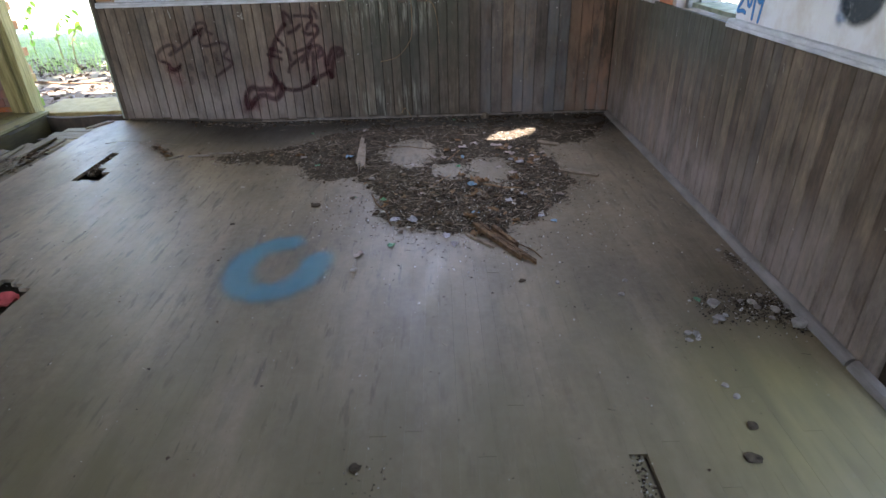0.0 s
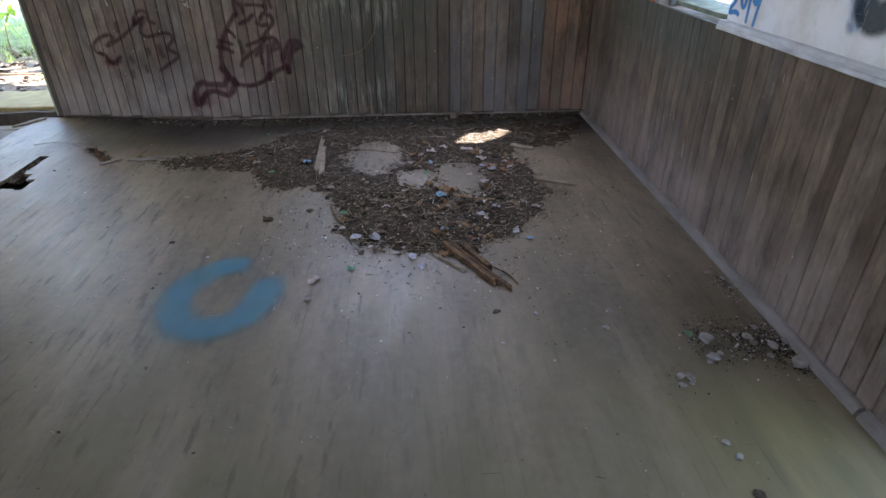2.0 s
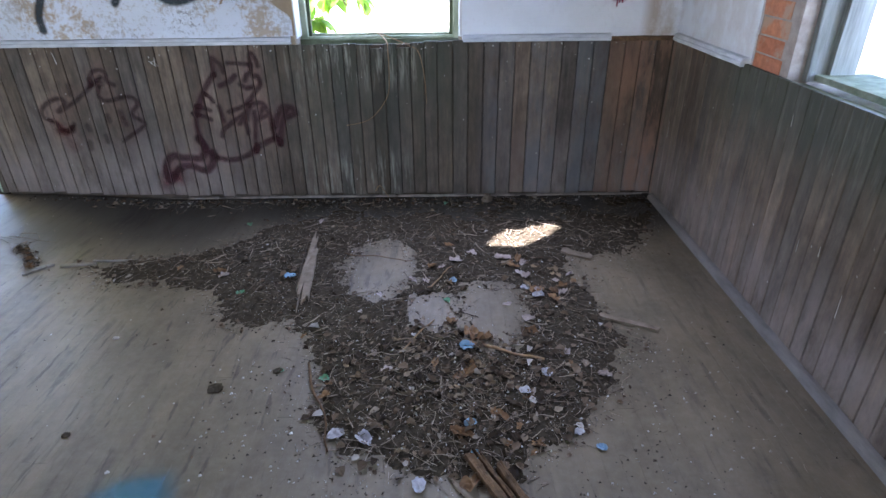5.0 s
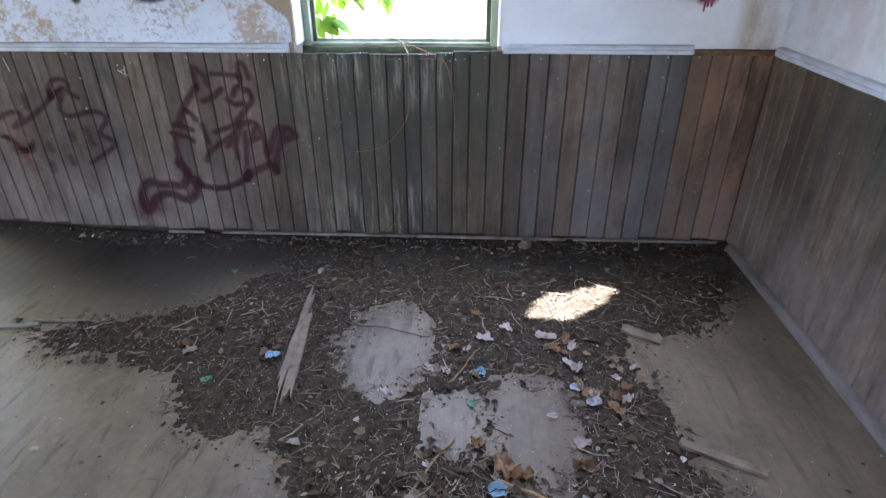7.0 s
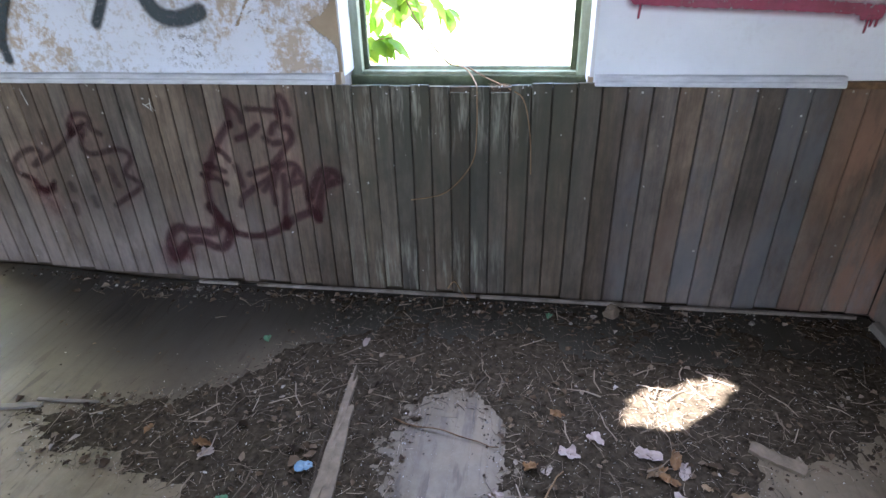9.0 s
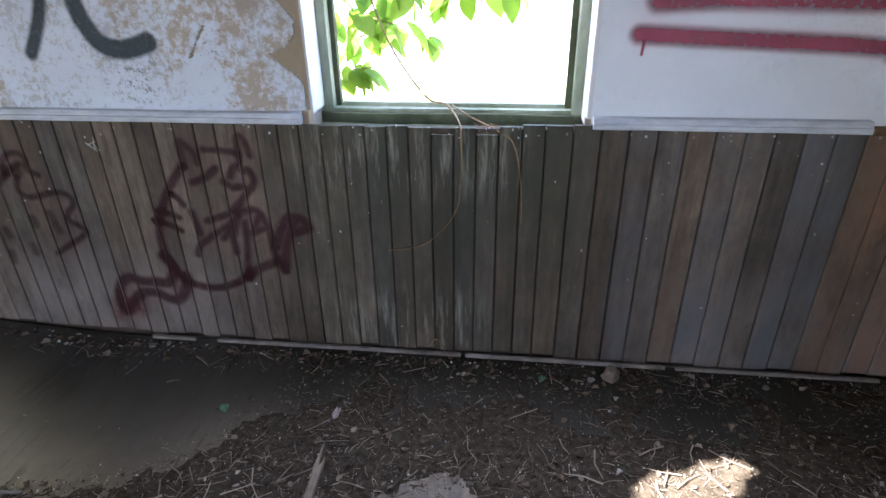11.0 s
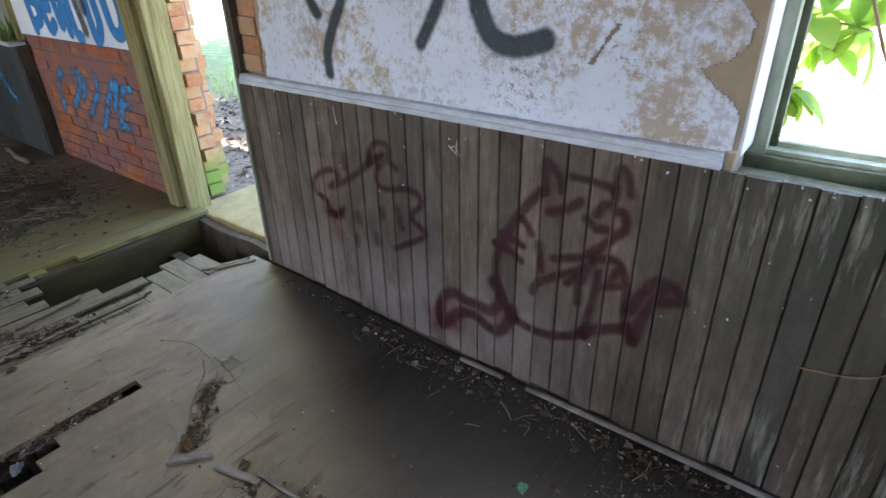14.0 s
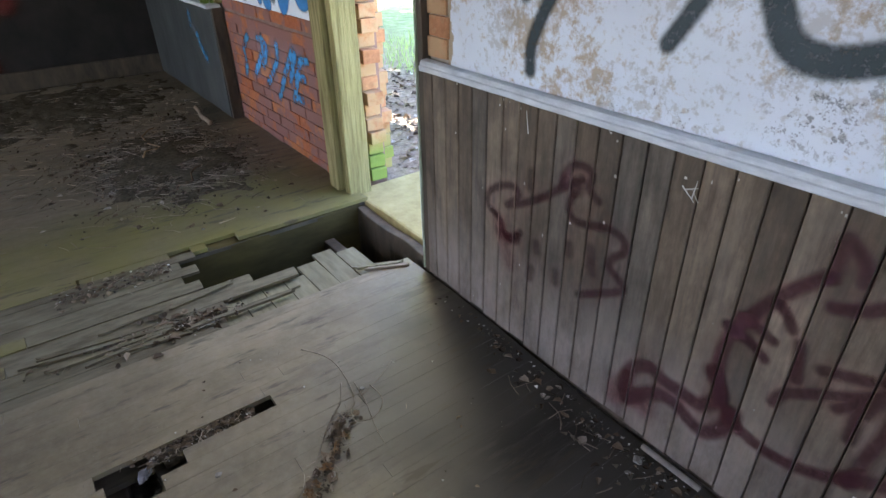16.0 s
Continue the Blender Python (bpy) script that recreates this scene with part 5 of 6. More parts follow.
class Bits:
    """Many loose bits in one mesh."""

    def __init__(self):
        self.v, self.f = [], []

    def add(self, verts, faces):
        n = len(self.v)
        self.v += verts
        self.f += [tuple(i + n for i in f) for f in faces]

    def twig(self, x, y, z, length, r):
        a, bend = random.uniform(0, 6.28), random.uniform(-0.5, 0.5)
        pts = []
        for k in range(3):
            t = k / 2 - 0.5
            aa = a + bend * t
            pts.append(Vector((x + math.cos(aa) * length * t, y + math.sin(aa) * length * t, z + r + random.uniform(0, 0.004))))
        self.add(*tube(pts, r, r * 0.55, 4))

    def leaf(self, x, y, z, s):
        a = random.uniform(0, 6.28)
        ca, sa = math.cos(a), math.sin(a)
        curl, tip = random.uniform(0.1, 0.5) * s, random.uniform(-0.2, 0.4) * s
        w = random.uniform(0.25, 0.45)
        pts = [(-0.5, 0, tip * 0.5), (-0.15, w, curl), (-0.1, 0, 0.0), (-0.2, -w, curl * random.uniform(0.2, 1)), (0.3, w * 0.7, curl * 0.8), (0.3, -w * 0.6, curl * 0.6), (0.55, 0, tip)]
        low = min(p[2] for p in pts)
        v = [Vector((x + (px * ca - py * sa) * s, y + (px * sa + py * ca) * s, z + pz - low)) for px, py, pz in pts]
        self.add(v, [(0, 2, 1), (0, 3, 2), (1, 2, 4), (3, 5, 2), (2, 6, 4), (2, 5, 6)])

    def crumb(self, x, y, z, s):
        v = [Vector((x + random.uniform(-1, 1) * s * 0.3 + dx * s, y + random.uniform(-1, 1) * s * 0.3 + dy * s, z + dz * s)) for dx, dy, dz in ((-0.5, -0.4, 0), (0.5, -0.3, 0), (0.1, 0.5, 0), (0.05, -0.05, random.uniform(0.35, 0.7)))]
        self.add(v, [(0, 1, 3), (1, 2, 3), (2, 0, 3), (0, 2, 1)])

    def finish(self, name, mat, label, category):
        return tagged(new(name, mesh_of(name, self.v, self.f, mat)), label, category, kind="stuff")


def rest(x, y):
    return fz(x) + max(0.0, dirt_height(x, y)) + 0.001


random.seed(33)
twigs, leaves, specks, crumbs = Bits(), Bits(), Bits(), Bits()
n = 0
while n < 11500:
    x, y = random.uniform(-1.85, 1.45), random.uniform(2.55, 4.99)
    d = inside(x, y)
    if d < -0.03:
        continue
    n += 1
    z = rest(x, y)
    k = random.random()
    front = y < 4.2
    if y > 4.5 and k < 0.66 and random.random() < 0.6:
        continue
    if k < 0.45:
        twigs.twig(x, y, z, random.uniform(0.012, 0.055) * (1.9 if random.random() < 0.1 else 1), random.uniform(0.0006, 0.0016))
    elif k < 0.57:
        leaves.leaf(x, y, z, random.uniform(0.008, 0.030) * (1.7 if front and random.random() < 0.15 else 1))
    elif k < 0.62:
        specks.crumb(x, y, z, random.uniform(0.003, 0.008) * (1.8 if random.random() < 0.06 else 1))
    else:
        crumbs.crumb(x, y, z, random.uniform(0.003, 0.011))
# a thick tongue of chips at the drift's end
for _ in range(1500):
    x, y = random.gauss(0.15, 0.28), random.gauss(3.15, 0.28)
    if inside(x, y) < -0.02 or y < 2.6:
        continue
    z = rest(x, y)
    k = random.random()
    if k < 0.55:
        twigs.twig(x, y, z, random.uniform(0.02, 0.09), random.uniform(0.001, 0.0022))
    elif k < 0.85:
        leaves.leaf(x, y, z, random.uniform(0.012, 0.038))
    else:
        specks.crumb(x, y, z, random.uniform(0.004, 0.012))
# longer sticks and chips on top of the drift
for _ in range(380):
    x, y = random.uniform(-1.6, 1.3), random.uniform(2.7, 4.7)
    if inside(x, y) > 0.03:
        twigs.twig(x, y, rest(x, y) + 0.003, random.uniform(0.05, 0.14), random.uniform(0.0016, 0.0034))
# fine pale grit
for _ in range(8000):
    x, y = random.uniform(-1.85, 1.45), random.uniform(2.6, 5.0)
    if inside(x, y) > -0.05 or y > 4.85:
        specks.crumb(x, y, rest(x, y) + 0.002 * random.random(), random.uniform(0.002, 0.0045))
# thin litter over the open boards
for _ in range(1000):
    x, y = random.uniform(-2.7, 1.42), random.uniform(0.6, 4.98)
    z = fz(x) + 0.001
    k = random.random()
    if inside(x, y) > 0:
        continue
    if k < 0.40:
        specks.crumb(x, y, z, random.uniform(0.002, 0.006))
    elif k < 0.75:
        crumbs.crumb(x, y, z, random.uniform(0.002, 0.008))
    elif k < 0.9:
        leaves.leaf(x, y, z, random.uniform(0.008, 0.02))
    else:
        twigs.twig(x, y, z, random.uniform(0.01, 0.04), 0.001)
# around the drift's front edge
for _ in range(620):
    a, r = random.uniform(-3.4, 0.4), abs(random.gauss(0, 0.26))
    x, y = 0.2 + math.cos(a) * (0.65 + r), 3.15 + math.sin(a) * (0.5 + r)
    if inside(x, y) > 0:
        continue
    (specks if random.random() < 0.5 else crumbs).crumb(x, y, fz(x) + 0.001, random.uniform(0.003, 0.011))
for _ in range(15000):
    x, y = random.uniform(-2.0, 1.4), random.uniform(2.45, 4.9)
    d = inside(x, y)
    if d > 0 or random.random() > math.exp(d / 0.06):
        continue
    k = random.random()
    if k < 0.6:
        crumbs.crumb(x, y, fz(x) + 0.001, random.uniform(0.002, 0.007))
    elif k < 0.8:
        twigs.twig(x, y, fz(x) + 0.001, random.uniform(0.01, 0.05), random.uniform(0.0006, 0.0013))
    elif k < 0.92:
        leaves.leaf(x, y, fz(x) + 0.001, random.uniform(0.006, 0.02))
    else:
        specks.crumb(x, y, fz(x) + 0.001, random.uniform(0.002, 0.006))
# along the foot of both walls
for _ in range(420):
    x, y = random.uniform(-2.6, 1.4), 5.0 - abs(random.gauss(0, 0.035))
    k = random.random()
    if k < 0.3:
        specks.crumb(x, y, rest(x, y), random.uniform(0.004, 0.012))
    elif k < 0.7:
        crumbs.crumb(x, y, rest(x, y), random.uniform(0.005, 0.018))
    else:
        leaves.leaf(x, y, rest(x, y), random.uniform(0.01, 0.03))
for _ in range(1500):
    t = random.random()
    x, y = 1.44 - 0.36 * t * t + random.gauss(0, 0.025), 1.93 + 0.10 * t + random.gauss(0, 0.07)
    if x < 1.44:
        (specks if random.random() < 0.15 else crumbs).crumb(x, y, 0.001, random.uniform(0.002, 0.011))
for _ in range(160):
    x, y = 1.42 - abs(random.gauss(0, 0.03)), random.gauss(2.38, 0.06)
    (specks if random.random() < 0.15 else crumbs).crumb(x, y, 0.001, random.uniform(0.002, 0.010))
for _ in range(120):
    x, y = random.choice([(0.96, 1.80), (1.44, 2.32), (0.56, 1.1), (-0.24, 1.19)])
    (specks if random.random() < 0.3 else crumbs).crumb(x + random.gauss(0, 0.04), y + random.gauss(0, 0.05), 0.001, random.uniform(0.003, 0.009))
for _ in range(170):
    b = random.random()
    x, y, z = 0.565 + random.uniform(-0.026, 0.026), random.uniform(0.97, 1.24), -0.009
    (specks if b < 0.3 else crumbs).crumb(x, y, z, random.uniform(0.004, 0.012))
# crumbs on the broken boards, in the slots and in the further room
for _ in range(900):
    if random.random() < 0.55:
        x, y = random.uniform(-3.45, -2.88), random.uniform(3.4, 4.1)
    else:
        x, y = (random.uniform(-2.465, -2.41), random.uniform(3.74, 4.08)) if random.random() < 0.75 else (random.gauss(-2.53, 0.03), random.gauss(3.66, 0.07))
    z = fz(x) - (random.uniform(0.008, 0.018) if x > -2.9 else 0.0)
    if x < -3.2:
        x, y = -3.42 + random.gauss(0, 0.035), random.uniform(3.62, 4.08)
        z = fz(x) + 0.002
    elif x < -2.9:
        if random.random() < 0.65:
            x, y = -3.03 + random.gauss(0, 0.028), random.gauss(4.10, 0.09)
        else:
            x, y = -3.05 + random.gauss(0, 0.03), random.gauss(3.85, 0.15)
        z = fz(x) + 0.002
    k = random.random()
    if k < 0.35:
        leaves.leaf(x, y, z, random.uniform(0.010, 0.034))
    elif k < 0.72:
        crumbs.crumb(x, y, z, random.uniform(0.005, 0.016))
    elif k < 0.82:
        specks.crumb(x, y, z, random.uniform(0.004, 0.011))
    else:
        twigs.twig(x, y, z, random.uniform(0.02, 0.08), 0.0013)
for _ in range(3800):
    if random.random() < 0.7:
        x, y = random.gauss(-4.75, 0.4), random.gauss(4.42, 0.3)
    else:
        x, y = random.gauss(-6.3, 0.7), random.gauss(4.2, 0.7)
    if not (-7.4 < x < -3.6 and 2 < y < 5.0):
        continue
    k = random.random()
    if k < 0.45:
        twigs.twig(x, y, 0.131 + 0.01 * random.random(), random.uniform(0.03, 0.16), random.uniform(0.001, 0.0025))
    elif k < 0.7:
        leaves.leaf(x, y, 0.131, random.uniform(0.015, 0.045))
    else:
        crumbs.crumb(x, y, 0.131, random.uniform(0.006, 0.022))
# dead leaves blown over the broken boards, and splinters along the wall's foot
random.seed(71)
for _ in range(60):
    x, y = -3.04 + random.gauss(0, 0.05), 4.0 + random.gauss(0, 0.12)
    if not (-3.46 < x < -2.9 and 3.4 < y < 4.2):
        continue
    leaves.leaf(x, y, fz(x) + 0.002, random.uniform(0.018, 0.05))
for _ in range(300):
    x, y = random.uniform(-2.2, 0.9), 4.97 - abs(random.gauss(0, 0.07))
    k = random.random()
    if k < 0.45:
        leaves.leaf(x, y, rest(x, y), random.uniform(0.015, 0.04))
    elif k < 0.75:
        twigs.twig(x, y, rest(x, y), random.uniform(0.03, 0.11), random.uniform(0.0012, 0.0028))
    else:
        crumbs.crumb(x, y, rest(x, y), random.uniform(0.01, 0.028))
# larger leaf fragments and crumbs on the front of the drift
for _ in range(520):
    x, y = random.gauss(0.3, 0.3), random.gauss(3.15, 0.3)
    if inside(x, y) <= 0.01:
        continue
    if random.random() < 0.6:
        leaves.leaf(x, y, rest(x, y) + 0.004, random.uniform(0.018, 0.045))
    else:
        specks.crumb(x, y, rest(x, y) + 0.004, random.uniform(0.004, 0.011))
# leaf drift by the doorway
for _ in range(260):
    t = random.random()
    x, y = -2.0 - 0.24 * t + random.gauss(0, 0.018), 4.09 + 0.24 * t + random.gauss(0, 0.022)
    if random.random() < 0.2:
        leaves.leaf(x, y, fz(x) + 0.001, random.uniform(0.012, 0.042))
    elif random.random() < 0.5:
        crumbs.crumb(x, y, fz(x) + 0.001, random.uniform(0.003, 0.011))
    else:
        twigs.twig(x, y, fz(x) + 0.001, random.uniform(0.015, 0.06), random.uniform(0.0006, 0.0014))
twigs.finish("twig_litter", M_TWIGS, "scattered dry brown twigs and splinters", "twigs")
leaves.finish("leaf_litter", M_LEAVES, "scattered dead brown leaf fragments", "leaves")
specks.finish("plaster_crumbs", M_SPECKS, "small pale crumbs of fallen plaster", "rubble")
crumbs.finish("dirt_crumbs", M_CRUMBS, "small dark crumbs of dirt and bark", "dirt")


flecks = Bits()
random.seed(91)
for _ in range(110):
    x, z = random.uniform(-2.6, 1.4), random.choice([random.uniform(0.1, 0.96), random.uniform(0.93, 0.968)])
    w, h = random.uniform(0.001, 0.005), random.uniform(0.003, 0.010)
    y = WALL_Y - 0.0024
    flecks.add([Vector((x - w, y, z)), Vector((x + w, y, z + random.uniform(-0.002, 0.002))), Vector((x + w * 0.6, y, z + h)), Vector((x - w * 0.7, y, z + h))], [(0, 1, 2, 3)])
for k in range(44):
    y, z = random.uniform(1.6, 4.9), random.uniform(0.15, 0.95)
    w, h = random.uniform(0.001, 0.003), random.uniform(0.03, 0.10) if k % 6 == 0 else random.uniform(0.004, 0.01)
    x = WALL_X - 0.0024
    flecks.add([Vector((x, y - w, z)), Vector((x, y + w, z)), Vector((x, y + w * 0.4 + 0.004, z + h)), Vector((x, y - w * 0.4 + 0.004, z + h))], [(3, 2, 1, 0)])
for dx, dz, ln, an in ((-1.585, 0.885, 0.05, 1.45), (-1.60, 0.87, 0.05, -0.7), (-1.595, 0.885, 0.04, 0.4), (-1.58, 0.87, 0.035, 2.2), (-2.17, 0.91, 0.07, 1.75)):
    c, d = Vector((dx, WALL_Y - 0.0026, dz)), Vector((math.cos(an), 0, math.sin(an))) * ln / 2
    n = Vector((-d.z, 0, d.x)).normalized() * 0.002
    flecks.add([c - d - n, c + d - n * 0.4, c + d + n * 0.4, c - d + n], [(0, 1, 2, 3)])
flecks.finish("paint_flecks", M_SPECKS, "small pale scratches and paint flecks on the wainscot", "paint flecks")


# ---- single things on the floor ----
def chunk(name, loc, size, mat, label, category, seed, turn=0.0, flat=0.5, group=""):
    """A broken lump with facets."""
    bm = bmesh.new()
    bmesh.ops.create_icosphere(bm, subdivisions=2, radius=0.5)
    for v in bm.verts:
        n = noise.noise_vector(v.co * 2.2 + Vector((seed * 3.7, 0, 0)))
        v.co = Vector((v.co.x + n.x * 0.28, (v.co.y + n.y * 0.28) * 0.8, max(-0.28, min(0.3, v.co.z + n.z * 0.2)) * flat * 1.6))
    low = min(v.co.z for v in bm.verts)
    bmesh.ops.translate(bm, verts=bm.verts, vec=(0, 0, -low))
    bmesh.ops.scale(bm, verts=bm.verts, vec=(size, size, size))
    ob = part(name, bm, mat, None)
    ob.location, ob.rotation_euler = (loc[0], loc[1], loc[2] if len(loc) > 2 else rest(*loc)), (0, 0, turn)
    return tagged(ob, label, category, group)


def scrap(name, loc, size, mat, label, category, seed, aspect=0.7, crumple=0.35):
    """A curled leaf or a crumpled piece of paper: a bent, ragged sheet."""
    random.seed(seed)
    rings, segs = 4, 22
    a, lobes, depth = random.uniform(0, 6.28), random.choice((2.5, 2.5, 1.5, 1.0)), (0.42 if category == "leaf" else 0.12)
    fold = random.uniform(0.5, 1.3)
    verts, faces = [Vector((0, 0, 0))], []
    for k in range(1, rings + 1):
        for i in range(segs):
            t = 2 * math.pi * i / segs
            edge = 1 - depth * (1 - abs(math.cos(lobes * t))) + 0.16 * noise.noise((math.cos(t) * 2 + seed, math.sin(t) * 2, 1))
            r = 0.5 * edge * k / rings
            u, v = r * math.cos(t), r * math.sin(t)
            z = crumple * (0.8 * abs(noise.noise((u * 4 + seed, v * 4, 4))) + fold * 1.4 * v * v + 0.5 * (k / rings) ** 2 * abs(noise.noise((t, seed, 9))))
            v *= aspect
            verts.append(Vector(((u * math.cos(a) - v * math.sin(a)) * size, (u * math.sin(a) + v * math.cos(a)) * size, z * size)))
    low = min(v.z for v in verts)
    for v in verts:
        v.z -= low
    for i in range(segs):
        j = (i + 1) % segs
        faces.append((0, 1 + i, 1 + j))
        for k in range(rings - 1):
            o = 1 + k * segs
            faces.append((o + i, o + segs + i, o + segs + j, o + j))
    ob = new(name, mesh_of(name, verts, faces, mat, True))
    ob.location = (loc[0], loc[1], rest(*loc))
    return tagged(ob, label, category)


def stick(name, a, b, r0, r1, mat, label, seed, wig=0.01, category="stick", lift=0.0):
    """A bent twig that lies between two places."""
    random.seed(seed)
    pts = []
    for k in range(9):
        t = k / 8
        x, y = a[0] + (b[0] - a[0]) * t, a[1] + (b[1] - a[1]) * t
        w = noise.noise_vector((t * 3, seed, 0)) * wig
        pts.append(Vector((x + w.x, y + w.y, rest(x, y) + r0 * 0.9 + abs(w.z) * 0.3 + lift * math.sin(t * 3.14))))
    v, f = tube(pts, r0, r1, 6)
    return tagged(new(name, mesh_of(name, v, f, mat, True)), label, category)


def plank(name, a, b, w, t, mat, label, seed, ragged=0.3):
    """A splintered board that lies flat, its ends broken to points."""
    a, b = Vector((*a, 0)), Vector((*b, 0))
    d = b - a
    side = Vector((-d.y, d.x, 0)).normalized()
    n, m = 14, 4
    top, bot = [], []
    for i in range(n + 1):
        for j in range(m + 1):
            s = j / m - 0.5
            u = i / n
            end = ragged * 0.25 * (noise.noise((j * 1.7, seed, 0)) + 0.3)
            if i == 0:
                u -= end
            if i == n:
                u += ragged * 0.25 * (noise.noise((j * 1.9, seed, 5)) - 0.2)
            edge = 1 + 0.14 * noise.noise((i * 0.5, s * 3, seed))
            p = a + d * u + side * (s * w * edge)
            base = rest(p.x, p.y) + 0.002
            h = noise.noise((i * 0.8, j * 1.1, seed)) * t * 0.3
            top.append(Vector((p.x, p.y, base + t + h)))
            bot.append(Vector((p.x, p.y, base - 0.004)))
    k = m + 1
    verts, faces, o = top + bot, [], len(top)
    for i in range(n):
        for j in range(m):
            q = (i * k + j, (i + 1) * k + j, (i + 1) * k + j + 1, i * k + j + 1)
            faces += [q[::-1], tuple(x + o for x in q)]
        faces += [(i * k, (i + 1) * k, (i + 1) * k + o, i * k + o), (i * k + m + o, (i + 1) * k + m + o, (i + 1) * k + m, i * k + m)]
    for j in range(m):
        faces += [(j, j + o, j + 1 + o, j + 1), (n * k + j + 1, n * k + j + 1 + o, n * k + j + o, n * k + j)]
    return tagged(new(name, mesh_of(name, verts, faces, mat)), label, "plank")


plank("broken_plank", (-0.545, 3.79), (-0.592, 4.28), 0.034, 0.013, M_RAW, "split grey-brown plank lying in the dirt", 1.0, 1.2)
plank("broken_plank", (-0.585, 3.82), (-0.612, 4.42), 0.026, 0.015, M_RAW, "long split half of the grey-brown plank", 1.6, 1.2)
stick("splinter", (-0.60, 3.82), (-0.645, 4.34), 0.004, 0.002, M_DARKWOOD, "dark split along the broken plank", 2, 0.004, "splinter", 0.012)
plank("wood_strip", (0.80, 3.61), (1.03, 3.50), 0.03, 0.012, M_RAW, "pale wooden strip half in the dirt", 3.0, 0.2)
plank("wood_slab", (0.75, 4.225), (0.89, 4.145), 0.045, 0.01, M_RAW, "short flat piece of pale board in the litter", 4.0, 0.15)
plank("rotten_timber", (0.19, 2.80), (0.40, 2.43), 0.026, 0.022, M_LOG, "rotten brown splintered timber at the drift's tip", 5.0, 0.9)
plank("rotten_timber", (0.225, 2.80), (0.445, 2.41), 0.014, 0.016, M_LOG, "thin split of rotten brown timber", 5.5, 0.6)
plank("rotten_timber", (0.28, 2.76), (0.38, 2.56), 0.02, 0.028, M_LOG, "crumbling brown timber splinter", 6.0, 0.9)
plank("rotten_timber", (0.13, 2.72), (0.27, 2.56), 0.012, 0.01, M_RAW, "pale split sliver beside the timber", 6.5, 0.6)
stick("branch", (0.30, 2.72), (0.49, 2.43), 0.006, 0.003, M_LOG, "thin bent brown branch beside the timber", 7, 0.03)
stick("branch", (0.20, 3.44), (0.50, 3.30), 0.008, 0.005, M_VINE, "pale brown stick across the litter", 8, 0.01)
stick("branch", (-0.42, 3.28), (-0.28, 2.87), 0.006, 0.003, M_LOG, "thin curved brown stick at the drift's edge", 9, 0.05)
stick("branch", (-0.08, 3.36), (0.06, 3.60), 0.004, 0.003, M_VINE, "short pale twig in the litter", 10, 0.01)
stick("branch", (0.03, 3.86), (0.15, 4.05), 0.004, 0.002, M_VINE, "slender pale twig in the dirt", 11, 0.02)
stick("branch", (-0.42, 4.2), (-0.05, 4.15), 0.003, 0.002, M_LOG, "thin dark twig over bare boards", 12, 0.06)
stick("branch", (-1.75, 4.17), (-1.52, 4.19), 0.007, 0.006, M_MOLDPALE, "pale splinter of moulding by the drift", 13, 0.004)
plank("wood_strip", (-2.02, 4.02), (-1.93, 4.13), 0.026, 0.008, M_MOLDPALE, "grey painted splinter lying on the boards", 14.0, 0.3)
plank("wood_strip", (-1.88, 4.11), (-1.72, 4.15), 0.022, 0.008, M_MOLDPALE, "weathered strip of moulding on the boards", 15.0, 0.3)
weed_stem = tagged(new("dry_weed", None), "dry grey-brown weed stems lying on the floor boards", "weed")
for pts, r in (([(-2.60, 4.33), (-2.53, 4.38), (-2.45, 4.40), (-2.33, 4.39), (-2.25, 4.36), (-2.22, 4.29), (-2.17, 4.22)], 0.0036), ([(-2.34, 4.41), (-2.24, 4.40), (-2.12, 4.37), (-2.04, 4.36)], 0.003), ([(-2.30, 4.45), (-2.21, 4.45), (-2.16, 4.38), (-2.19, 4.30), (-2.14, 4.20)], 0.0026),
               ([(-2.36, 4.37), (-2.29, 4.33), (-2.24, 4.27), (-2.16, 4.19), (-2.07, 4.12)], 0.004), ([(-2.27, 4.40), (-2.31, 4.50), (-2.36, 4.58)], 0.002), ([(-2.10, 4.15), (-2.03, 4.05), (-1.97, 3.98)], 0.005)):
    r *= 0.72
    v, f = tube(spline([(px, py, fz(px) + r + 0.002 + 0.012 * abs(noise.noise((px * 9, py * 9, r * 900)))) for px, py in pts], 5), r, r * 0.35, 6)
    part("stem", mesh_of("stem", v, f, M_STEM, True), M_STEM, weed_stem)
stick("branch", (-5.35, 4.86), (-5.85, 4.9), 0.02, 0.018, M_RAW, "short round stick by the slate panel", 19, 0.02)
stick("branch", (-4.9, 4.3), (-5.5, 4.5), 0.006, 0.003, M_VINE, "pale curved branch in the debris", 20, 0.15)
stick("branch", (-4.2, 4.35), (-4.65, 4.75), 0.007, 0.003, M_LOG, "dark curved branch in the debris", 21, 0.15)
random.seed(77)
for i in range(8):
    x, y, ln = random.uniform(-3.17, -2.97), random.uniform(3.5, 4.05), random.uniform(0.2, 0.55)
    a = random.gauss(1.62, 0.14)
    plank("floor_splinter", (x, y), (x + math.cos(a) * ln, y + math.sin(a) * ln), random.uniform(0.008, 0.024), random.uniform(0.004, 0.009), M_ROT, "rotten splinter of floor board beside the hole", 22.0 + i, 0.9)
plank("broken_plank", (-2.98, 4.80), (-2.90, 4.98), 0.02, 0.010, M_SUBPALE, "broken pale board end by the doorstep", 52.0, 0.9)
plank("broken_plank", (-2.94, 4.83), (-2.86, 5.0), 0.014, 0.010, M_RAW, "thin broken board end by the doorstep", 53.0, 0.9)

